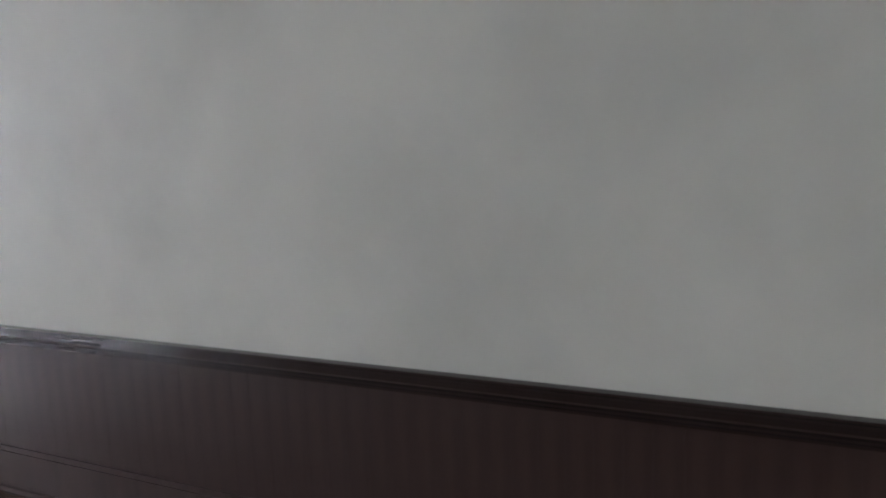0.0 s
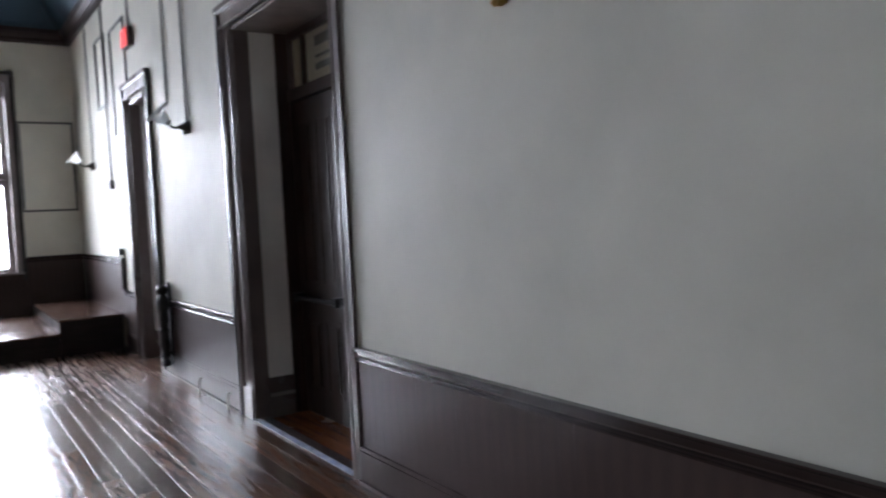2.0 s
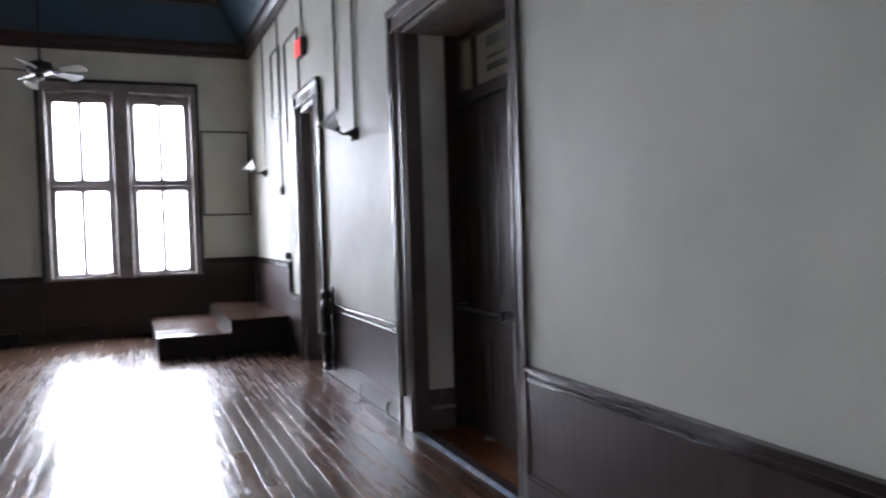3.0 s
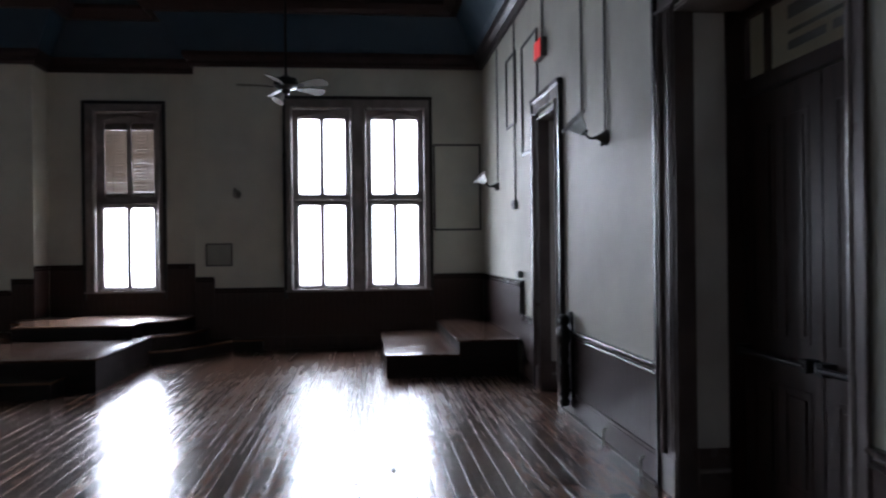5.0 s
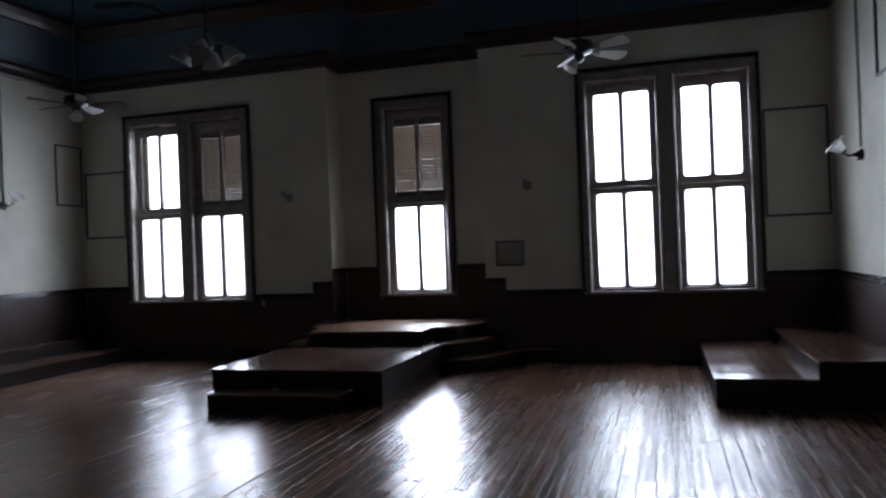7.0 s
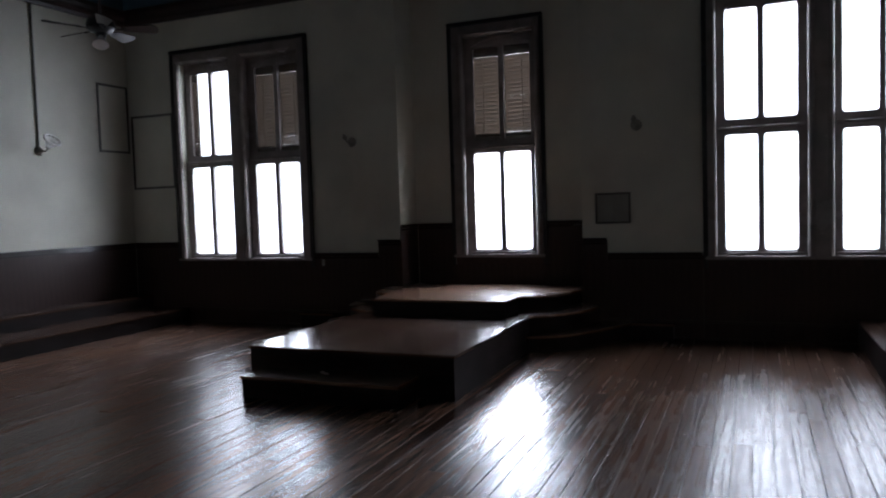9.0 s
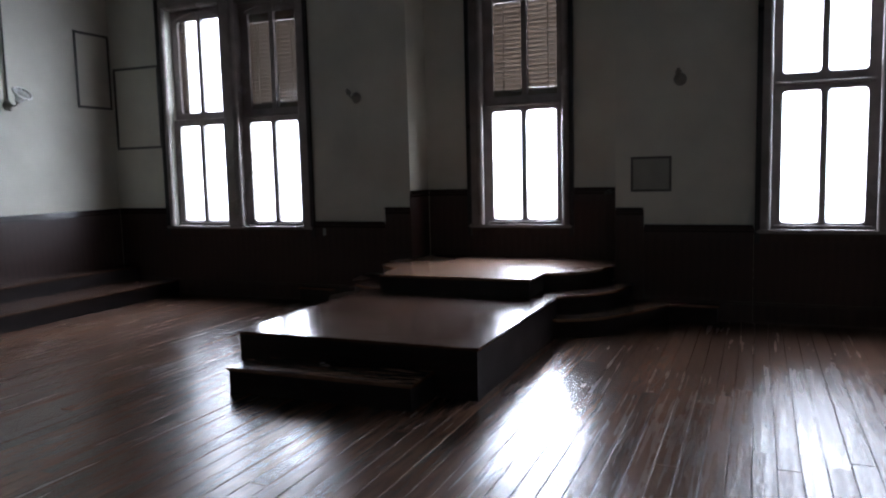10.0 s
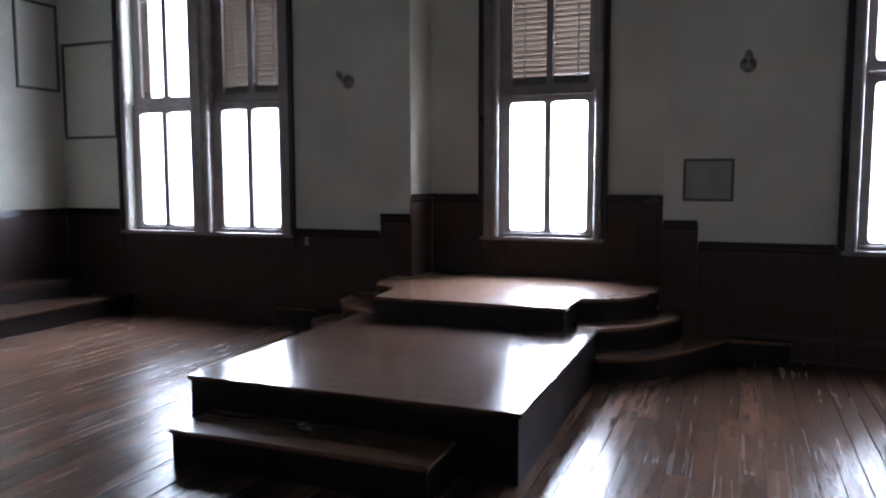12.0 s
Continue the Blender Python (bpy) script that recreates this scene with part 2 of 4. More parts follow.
def tube(bm, pts, r, sides=10):
    pts = [Vector(p) for p in pts]
    rings = []
    for i, p in enumerate(pts):
        d = (pts[min(i + 1, len(pts) - 1)] - pts[max(i - 1, 0)]).normalized()
        up = Vector((0, 0, 1)) if abs(d.z) < 0.9 else Vector((1, 0, 0))
        a = d.cross(up).normalized()
        c = a.cross(d)
        rr = r[i] if isinstance(r, (list, tuple)) else r
        rings.append([bm.verts.new(p + rr * (math.cos(k * math.tau / sides) * a + math.sin(k * math.tau / sides) * c)) for k in range(sides)])
    for q, w in zip(rings, rings[1:]):
        for k in range(sides):
            bm.faces.new((q[k], q[(k + 1) % sides], w[(k + 1) % sides], w[k]))
    bm.faces.new(rings[0][::-1])
    bm.faces.new(rings[-1])
    return bm


def lathe(bm, profile, centre=(0, 0, 0), sides=20, cap=True):
    """profile: rows of (radius, height), turned about the upright axis through centre."""
    cx, cy, cz = centre
    rings = [[bm.verts.new((cx + r * math.cos(k * math.tau / sides), cy + r * math.sin(k * math.tau / sides), cz + z)) for k in range(sides)] for r, z in profile]
    for q, w in zip(rings, rings[1:]):
        for k in range(sides):
            bm.faces.new((q[k], q[(k + 1) % sides], w[(k + 1) % sides], w[k]))
    if cap:
        bm.faces.new(rings[0][::-1])
        bm.faces.new(rings[-1])
    return bm


def mesh_of(name, bm, mat, smooth=False):
    bmesh.ops.recalc_face_normals(bm, faces=bm.faces[:])
    me = bpy.data.meshes.new(name)
    bm.to_mesh(me)
    bm.free()
    me.materials.append(mat)
    if smooth:
        me.polygons.foreach_set("use_smooth", [True] * len(me.polygons))
        me.set_sharp_from_angle(angle=radians(40))
    return me


def part(name, bm, mat, parent=None, label="", smooth=False):
    ob = new(name, mesh_of(name, bm, mat, smooth))
    if parent:
        ob.parent = parent
    if label:
        ob["label"] = label
    return ob


def thing(name, label, category, at=(0, 0, 0), group="", kind=""):
    ob = new(name)
    ob.location = at
    ob.empty_display_size = 0.1
    return tagged(ob, label, category, group, kind)


def structure(name, bm, mat, label, category, smooth=False):
    return tagged(part(name, bm, mat, None, "", smooth), label, category, "", "structure")


def holed(a0, a1, z0, z1, holes):
    """Rectangles (a0, a1, z0, z1) that fill a wall's face round its holes."""
    cuts = sorted({a0, a1, *[h[0] for h in holes], *[h[1] for h in holes]})
    out = []
    for p, q in zip(cuts, cuts[1:]):
        inside = sorted((h[2], h[3]) for h in holes if h[0] <= p + 1e-6 and h[1] >= q - 1e-6)
        z = z0
        for lo, hi in inside:
            if lo > z:
                out.append((p, q, z, lo))
            z = hi
        if z < z1:
            out.append((p, q, z, z1))
    return out


# ---- plan ----
DOOR_Y, FAR_X, LEFT_Y, REAR_X = 2.64, -13.85, -9.46, 4.0
RECESS_X, REC_R, REC_L = -14.40, -2.15, -4.67
D1 = (-5.90, -4.14, 0.0, 3.18)
D2 = (-9.72, -8.86, 0.0, 3.14)
WZ = (0.985, 4.12)
RW = (-0.62, 1.67)
LW = (-8.45, -6.16)
CW = (-4.02, -2.82)

# ---- walls ----
structure("wall_north", boxes(*[(a, b, DOOR_Y, DOOR_Y + 0.45, z0, z1) for a, b, z0, z1 in holed(-14.7, REAR_X, 0, 5.9, [D1, D2])]), PLASTER, "off-white painted plaster wall with two tall doorways", "wall")
structure("wall_west_right", boxes(*[(FAR_X - 0.30, FAR_X, a, b, z0, z1) for a, b, z0, z1 in holed(REC_R, DOOR_Y, -0.5, 5.9, [(*RW, *WZ)])], (FAR_X - 0.80, FAR_X - 0.30, REC_R, REC_R + 0.25, -0.5, 5.9)), PLASTER, "off-white plaster wall round a tall double window", "wall")
structure("wall_west_left", boxes(*[(FAR_X - 0.30, FAR_X, a, b, z0, z1) for a, b, z0, z1 in holed(LEFT_Y, REC_L, -0.5, 5.9, [(*LW, *WZ)])], (FAR_X - 0.80, FAR_X - 0.30, REC_L - 0.25, REC_L, -0.5, 5.9)), PLASTER, "off-white plaster wall round a tall double window", "wall")
structure("wall_west_recess", boxes(*[(FAR_X - 0.80, RECESS_X, a, b, z0, z1) for a, b, z0, z1 in holed(REC_L, REC_R, -0.5, 5.9, [(*CW, *WZ)])]), PLASTER, "off-white plaster back wall of the shallow recess", "wall")
structure("wall_south", boxes((FAR_X - 0.80, REAR_X, LEFT_Y - 0.3, LEFT_Y, -0.5, 5.9)), PLASTER, "off-white painted plaster side wall", "wall")
structure("wall_east", boxes((REAR_X, REAR_X + 0.3, LEFT_Y, DOOR_Y, -0.5, 5.9)), PLASTER, "plain off-white plaster wall", "wall")

# hall behind the doors
structure("hall_wall", boxes((-11, -2.5, 5.0, 5.2, 0, 4.2), (-11.2, -11, DOOR_Y + 0.45, 5.2, 0, 4.2), (-2.5, -2.3, DOOR_Y + 0.45, 5.2, 0, 4.2)), PLASTER, "pale plaster hall walls behind the doors", "wall")
structure("hall_ceiling", boxes((-11.2, -2.3, DOOR_Y + 0.45, 5.2, 4.2, 4.4)), PLASTER, "pale plaster hall ceiling", "ceiling")
structure("hall_floor", boxes((-11.2, -2.3, DOOR_Y + 0.02, 5.2, -0.06, -0.004)), HALL_FLOOR, "orange-brown varnished wooden hall floor", "floor")

# ---- ceiling, cove and cornices ----
OUTLINE = [(FAR_X, DOOR_Y), (FAR_X, REC_R), (RECESS_X, REC_R), (RECESS_X, REC_L), (FAR_X, REC_L), (FAR_X, LEFT_Y), (REAR_X, LEFT_Y), (REAR_X, DOOR_Y)]


def inset(d):
    out = []
    n = len(OUTLINE)
    for i, p in enumerate(OUTLINE):
        a, b = OUTLINE[i - 1], OUTLINE[(i + 1) % n]
        u = Vector((p[0] - a[0], p[1] - a[1])).normalized()
        w = Vector((b[0] - p[0], b[1] - p[1])).normalized()
        out.append((p[0] + d * (-u.y - w.y), p[1] + d * (u.x + w.x)))
    return out


def swept(profile, closed=True):
    bm = bmesh.new()
    rings = [[bm.verts.new((x, y, z)) for x, y in inset(d)] for d, z in profile]
    n = len(OUTLINE)
    pairs = list(zip(rings, rings[1:])) + ([(rings[-1], rings[0])] if closed else [])
    for q, w in pairs:
        for i in range(n):
            j = (i + 1) % n
            bm.faces.new((q[i], q[j], w[j], w[i]))
    return bm, rings


bm, rings = swept([(-0.02, 4.78), (0.10, 4.86), (0.20, 4.97), (0.33, 5.17), (0.47, 5.38), (0.58, 5.52), (0.60, 5.64)], False)
bm.faces.new(rings[-1])
structure("ceiling", bm, CEILING, "blue painted ceiling with a sloping cove", "ceiling")
structure("roof_slab", boxes((-15, 4.3, -9.8, 3.1, 5.9, 6.1)), PLASTER, "plain slab over the ceiling", "roof")
bm, rings = swept([(-0.02, 4.68), (0.05, 4.68), (0.07, 4.72), (0.07, 4.76), (0.13, 4.80), (0.15, 4.84), (0.15, 4.90), (0.10, 4.94), (-0.02, 4.94)])
structure("cornice_trim", bm, CORNICE, "dark red-brown moulded cornice under the cove", "cornice")
bm, rings = swept([(0.50, 5.42), (0.60, 5.42), (0.66, 5.48), (0.72, 5.56), (0.72, 5.62), (0.56, 5.62), (0.50, 5.50)])
structure("cove_trim", bm, CORNICE, "dark moulding round the flat blue ceiling", "cornice")


# ---- wainscot with boards, base and cap ----
def wainscot(name, axis, face, side, a0, a1, z0, z1, base=True, cap=True):
    """Boards, base and cap on a wall. axis: the way it runs; side: +1 or -1, the way it faces."""
    def put(bm, p, q, d0, d1, lo, hi):
        f0, f1 = face + side * d0, face + side * d1
        if axis == "x":
            box(bm, p, q, f0, f1, lo, hi)
        else:
            box(bm, f0, f1, p, q, lo, hi)
    bm = bmesh.new()
    n = max(1, round((a1 - a0) / 0.092))
    w = (a1 - a0) / n
    put(bm, a0, a1, 0, 0.012, z0, z1 - 0.03)
    root = structure(name, bm, WAINSCOT, "dark brown painted board wainscot on the wall", "wainscot")
    bm = bmesh.new()
    keep, face = face, 0.0
    put(bm, 0.0003, w - 0.0003, 0.012, 0.0130, z0, z1 - 0.03)
    me = mesh_of("board", bm, WAINSCOT)
    face = keep
    for i in range(n):
        b = new("board", me)
        b.parent = root
        d = face + side * 0.0006 * random.random()
        b.location = (a0 + i * w, d, 0) if axis == "x" else (d, a0 + i * w, 0)
    if base:
        bm = bmesh.new()
        put(bm, a0, a1, 0, 0.034, z0, z0 + 0.20)
        put(bm, a0, a1, 0, 0.026, z0 + 0.20, z0 + 0.225)
        put(bm, a0, a1, 0, 0.052, z0, z0 + 0.022)
        part("baseboard", bm, WAINSCOT, root)
    if cap:
        bm = bmesh.new()
        put(bm, a0, a1, 0, 0.044, z1 - 0.082, z1 - 0.060)
        put(bm, a0, a1, 0, 0.022, z1 - 0.059, z1 - 0.025)
        put(bm, a0, a1, 0, 0.056, z1 - 0.024, z1)
        bmesh.ops.bevel(bm, geom=bm.edges[:], offset=0.009, segments=4, affect="EDGES", clamp_overlap=True)
        part("cap_rail", bm, TRIM, root, "dark cap rail with two rounded beads", True)
    return root


wainscot("wainscot_north_near", "x", DOOR_Y, -1, -4.03, REAR_X, 0, 0.838)
wainscot("wainscot_north_middle", "x", DOOR_Y, -1, -8.64, -6.19, 0, 0.838)
wainscot("wainscot_north_low", "x", DOOR_Y, -1, -10.64, -9.95, 0, 0.80)
wainscot("wainscot_north_raised", "x", DOOR_Y, -1, FAR_X, -10.64, 0.4, 1.222, base=False)
wainscot("wainscot_west_right", "y", FAR_X, 1, -1.84, -0.721, 0, 1.04)
wainscot("wainscot_west_under_right", "y", FAR_X, 1, -0.72, 1.77, 0, 0.90, cap=False)
wainscot("wainscot_west_corner", "y", FAR_X, 1, 1.771, DOOR_Y - 0.02, 0.0, 1.225)
wainscot("wainscot_west_step_right", "y", FAR_X, 1, REC_R, -1.841, 0.1, 1.225, base=False)
wainscot("wainscot_west_left", "y", FAR_X, 1, -6.059, -5.02, 0, 1.06)
wainscot("wainscot_west_under_left", "y", FAR_X, 1, -8.55, -6.06, 0, 0.90, cap=False)
wainscot("wainscot_west_corner_left", "y", FAR_X, 1, LEFT_Y + 0.02, -8.551, 0, 1.245)
wainscot("wainscot_west_step_left", "y", FAR_X, 1, -5.019, REC_L, 0.1, 1.24, base=False)
wainscot("wainscot_recess_left", "y", RECESS_X, 1, REC_L + 0.02, -4.111, 0.5, 1.44, base=False)
wainscot("wainscot_recess_under", "y", RECESS_X, 1, -4.11, -2.74, 0.5, 0.90, base=False, cap=False)
wainscot("wainscot_recess_right", "y", RECESS_X, 1, -2.739, REC_R - 0.02, 0.5, 1.44, base=False)
wainscot("wainscot_recess_side_left", "x", REC_L, 1, RECESS_X + 0.0146, FAR_X + 0.02, 0.4, 1.442, base=False)
wainscot("wainscot_recess_side_right", "x", REC_R, -1, RECESS_X + 0.0146, FAR_X + 0.02, 0.4, 1.442, base=False)
wainscot("wainscot_south", "x", LEFT_Y, 1, FAR_X + 0.0146, REAR_X, 0.0, 1.242)
wainscot("wainscot_east", "y", REAR_X, -1, LEFT_Y + 0.06, DOOR_Y - 0.06, 0, 0.838)


# ---- windows ----
def pane_frame(bm, x0, x1, y0, y1, z0, z1, py0, py1, pz0, pz1):
    """A sash frame from (y0, z0) to (y1, z1) round an opening."""
    for row in ((x0, x1, y0, py0, z0, z1), (x0, x1, py1, y1, z0, z1), (x0, x1, py0, py1, z0, pz0), (x0, x1, py0, py1, pz1, z1)):
        box(bm, *row)


def fillets(bm, x0, x1, py0, py1, pz0, pz1, r=0.04):
    for cy, cz, sy, sz in ((py0, pz0, 1, 1), (py1, pz0, -1, 1), (py0, pz1, 1, -1), (py1, pz1, -1, -1)):
        arc = [(cy + sy * (r - r * math.cos(a)), cz + sz * (r - r * math.sin(a))) for a in (0, 0.4, 0.8, 1.2, math.pi / 2)]
        pts = [(cy, cz)] + arc
        lo = [bm.verts.new((x0, y, z)) for y, z in pts]
        hi = [bm.verts.new((x1, y, z)) for y, z in pts]
        bm.faces.new(lo)
        bm.faces.new(hi[::-1])
        for i in range(len(pts)):
            j = (i + 1) % len(pts)
            bm.faces.new((lo[i], lo[j], hi[j], hi[i]))


PZ_LOW, PZ_HIGH = (1.052, 2.40), (2.585, 3.86)
SLAT = {}


def slat_mesh(width):
    if width not in SLAT:
        bm = boxes((-0.004, 0.004, 0, width, -0.030, 0.030))
        bmesh.ops.rotate(bm, verts=bm.verts[:], cent=(0, 0, 0), matrix=Matrix.Rotation(radians(37), 3, "Y"))
        SLAT[width] = mesh_of("slat", bm, LOUVRE)
    return SLAT[width]


def bay(root, x, y0, y1, shutter=0):
    """One bay of a window at the glass plane x, its panes from y0 to y1: two sashes and, behind the upper one, louvred shutters."""
    mid = 0.5 * (y0 + y1)
    for name, (z0, z1), xo, lo, hi in (("lower_sash", PZ_LOW, 0.0, 0.99, 2.49), ("upper_sash", PZ_HIGH, -0.045, 2.49, 4.03)):
        bm = bmesh.new()
        for p0, p1 in ((y0, mid - 0.033), (mid + 0.033, y1)):
            fillets(bm, x + xo - 0.02, x + xo + 0.02, p0, p1, z0, z1)
        pane_frame(bm, x + xo - 0.02, x + xo + 0.02, y0 - 0.13, y1 + 0.13, lo, hi, y0, y1, z0, z1)
        box(bm, x + xo - 0.019, x + xo + 0.030, mid - 0.033, mid + 0.033, z0, z1 + (0.10 if xo else 0.0))
        sash = part(name, bm, CASING, root)
        for p0, p1 in ((y0, mid - 0.033), (mid + 0.033, y1)):
            pane = part("pane", boxes((x + xo - 0.004, x + xo, p0, p1, z0, z1)), GLASS, sash)
            pane.visible_shadow = False
    for bead, z, xo in (("meeting_rail", 2.475, 0.042), ("bottom_bead", 1.012, 0.042)):
        bm = boxes((x + 0.02, x + xo, y0 - 0.06, y1 + 0.06, z - 0.02, z + 0.02))
        tube(bm, [(x + xo, y0 - 0.06, z), (x + xo, y1 + 0.06, z)], 0.019, 14)
        part(bead, bm, CASING, root, "", True)
    # arched head moulding
    n, rise = 12, 0.09
    pts = [(x + 0.0, y0 - 0.02 + (y1 - y0 + 0.04) * i / n, 3.885 + rise * math.sin(math.pi * i / n)) for i in range(n + 1)]
    part("arched_head_bead", tube(bmesh.new(), pts, 0.014, 8), CASING, root, "", True)
    part("head_bead", tube(bmesh.new(), [(x + 0.14, y0 - 0.04, 4.035), (x + 0.14, y1 + 0.04, 4.035)], 0.018, 12), CASING, root, "", True)
    for s, yy in ((-1, y0), (1, y1)):
        bm = bmesh.new()
        tube(bm, [(x + 0.135, yy + s * 0.135, 0.99), (x + 0.135, yy + s * 0.135, 4.03)], 0.042, 16)
        part("side_bead", bm, CASING, root, "rounded vertical bead", True)
    if shutter:
        sx = x - 0.11
        halves = ((y0 - 0.16, mid), (mid, y1 + 0.16))
        for k, (p0, p1) in enumerate(halves):
            if shutter == 1 and k == 1:
                continue
            if shutter == 1:
                p1 = p0 + 0.24
            e0, e1 = (0.12, 0.03) if k == 0 else (0.03, 0.12)
            bm = boxes((sx - 0.016, sx + 0.016, p0, p0 + e0, 2.45, 4.06), (sx - 0.016, sx + 0.016, p1 - e1, p1, 2.45, 4.06),
                       (sx - 0.016, sx + 0.016, p0 + e0, p1 - e1, 2.45, 2.645), (sx - 0.016, sx + 0.016, p0 + e0, p1 - e1, 3.745, 4.06))
            leaf = part("shutter", bm, LOUVRE, root, "brown louvred wooden shutter")
            z, me = 2.655, slat_mesh(round(p1 - p0 - 0.15, 3))
            while z < 3.77:
                s = new("slat", me)
                s.parent, s.location = leaf, (sx, p0 + e0, z + 0.002 * random.random())
                s.rotation_euler = (0, radians(random.uniform(-2.5, 2.5) + 2 * k), 0)
                z += 0.0555
            part("tilt_rod", tube(bmesh.new(), [(sx + 0.032, 0.5 * (p0 + p1), 2.62), (sx + 0.032, 0.5 * (p0 + p1), 3.72)], 0.006, 6), LOUVRE, leaf)


def window(name, face, x, outer, zs, bays, label, sky=1.0):
    """Casing on the wall's face, lining, mullions, sill and bays."""
    root = thing(name, label, "window", (0, 0, 0), "", "structure")
    a, b = outer
    t = zs[1]
    # outer dark bead and casing boards
    part("casing_edge", boxes((face - 0.004, face + 0.045, a, a + 0.055, 0.85, t), (face - 0.004, face + 0.045, b - 0.055, b, 0.85, t), (face - 0.004, face + 0.055, a, b, t, t + 0.055), bevel=0.008), TRIM_BLACK, root, "dark outer edge of the casing")
    ia, ib = bays[0][0] - 0.13, bays[-1][1] + 0.13
    part("casing", boxes((face - 0.006, face + 0.028, a + 0.055, ia, 0.95, t), (face - 0.006, face + 0.028, ib, b - 0.055, 0.95, t), (face - 0.006, face + 0.028, ia, ib, 4.03, t), bevel=0.006), CASING, root)
    part("lining", boxes((x - 0.05, face - 0.006, ia - 0.02, ia, 0.99, 4.03), (x - 0.05, face - 0.006, ib, ib + 0.02, 0.99, 4.03), (x - 0.05, face - 0.006, ia, ib, 4.01, 4.05)), CASING, root)
    if len(bays) == 2:
        m0, m1 = bays[0][1] + 0.13, bays[1][0] - 0.13
        part("mullion", boxes((x - 0.10, face + 0.018, m0, m1, 0.99, 4.03), (face + 0.018, face + 0.036, m0 + 0.03, m1 - 0.03, 0.99, 4.10), bevel=0.008), CASING, root)
    part("sill", boxes((x - 0.06, face + 0.07, a + 0.02, b - 0.02, 0.952, 0.99), bevel=0.012), CASING, root)
    part("apron", boxes((face, face + 0.03, a + 0.05, b - 0.05, 0.87, 0.951), bevel=0.006), WAINSCOT, root, "dark board under the sill")
    for i, (p0, p1, sh) in enumerate(bays):
        bay(root, x, p0, p1, sh)
        area_lamp("window_daylight", pose(x - 0.66, 0.5 * (p0 + p1), 2.6, 0, -74, 0), 3.02, p1 - p0 + 0.16, WINDOW_WATTS * sky, (0.935, 0.965, 1.0))
    return root


window("window_1", FAR_X, -14.0, (-0.72, 1.77), (0.95, 4.155), [(-0.474, 0.300, 0), (0.752, 1.526, 0)], "tall double sash window with brown-grey casing, blown-out daylight", 0.27)
window("window_2", RECESS_X, -14.50, (-4.11, -2.74), (0.95, 4.155), [(-3.79, -2.97, 2)], "tall sash window with louvred shutters over the upper half", 0.9)
window("window_3", FAR_X, -14.0, (-8.55, -6.06), (0.95, 4.155), [(-8.34, -7.566, 1), (-7.126, -6.352, 2)], "tall double sash window with one louvred shutter closed", 0.40)


# ---- doors ----
def doorway(name, d, outer, top, label):
    root = thing(name, label, "doorway", (0, 0, 0), "", "structure")
    a, b = outer
    y = DOOR_Y
    for p0, p1, s in ((a, d[0], 1), (d[1], b, -1)):
        if p1 - p0 < 0.15:
            # narrow side: one flat strip with a rounded arris in the paler casing colour
            part("casing", boxes((p0 + 0.012, p1, y - 0.026, y, 0, top - 0.18), bevel=0.005), DOOR_CASING, root, "narrow brown side casing")
            part("casing_bead", tube(bmesh.new(), [(p0 + 0.008, y - 0.014, 0), (p0 + 0.008, y - 0.014, top - 0.19)], 0.022, 14), CASING, root, "pale rounded edge", True)
            continue
        e0, e1 = (p0, p0 + 0.05) if s > 0 else (p1 - 0.05, p1)
        part("casing_edge", boxes((e0, e1, y - 0.055, y, 0, top), bevel=0.008), TRIM_BLACK, root)
        i0, i1 = (p0 + 0.05, p1 - 0.0) if s > 0 else (p0, p1 - 0.05)
        bm = boxes((i0, i1, y - 0.030, y, 0, top - 0.18), (i0 + 0.03, i1 - 0.03, y - 0.040, y - 0.030, 0.30, top - 0.20), (i0 - 0.004, i1 + 0.004, y - 0.036, y, 0, 0.26), bevel=0.006)
        part("casing", bm, DOOR_CASING, root, "brown painted side casing")
        c = p0 + 0.13 if s > 0 else p1 - 0.13
        part("casing_bead", tube(bmesh.new(), [(c, y - 0.040, 0.27), (c, y - 0.040, top - 0.19)], 0.028, 14), DOOR_CASING, root, "rounded bead", True)
    bm = boxes((a + 0.05, b - 0.05, y - 0.032, y, top - 0.18, top - 0.02), (a + 0.02, b - 0.02, y - 0.07, y, top - 0.05, top), (a + 0.03, b - 0.03, y - 0.052, y, top - 0.18, top - 0.155), bevel=0.006)
    part("head", bm, CASING, root)
    # deep jambs: dark strips with a pale plaster panel between
    for x, s in ((d[0], 1), (d[1], -1)):
        part("jamb_strip", boxes((x, x + s * 0.03, y - 0.02, y + 0.11, 0, d[3]), bevel=0.004), DOOR_CASING, root)
        part("jamb_strip", boxes((x, x + s * 0.035, y + 0.33, y + 0.46, 0, d[3]), bevel=0.004), DOOR_WOOD, root)
        part("jamb_panel", boxes((x, x + s * 0.012, y + 0.11, y + 0.33, 0.33, d[3])), JAMB_GREY, root)
        part("jamb_base", boxes((x, x + s * 0.03, y + 0.11, y + 0.33, 0, 0.33), bevel=0.004), DOOR_CASING, root)
        part("jamb_ledge", boxes((x + s * 0.0302, x + s * 0.050, y + 0.112, y + 0.328, 0.175, 0.205), bevel=0.006), CASING, root, "scuffed pale ledge")
    part("head_lining", boxes((d[0], d[1], y - 0.02, y + 0.46, d[3] - 0.03, d[3]), bevel=0.004), CASING, root)
    return root


d1 = doorway("door_1", D1, (-6.18, -4.04), 3.38, "deep brown-cased doorway with closed panelled doors under a glass transom")
d2 = doorway("door_2", D2, (-9.94, -8.65), 3.37, "narrow tall dark brown doorway with a moulded head")


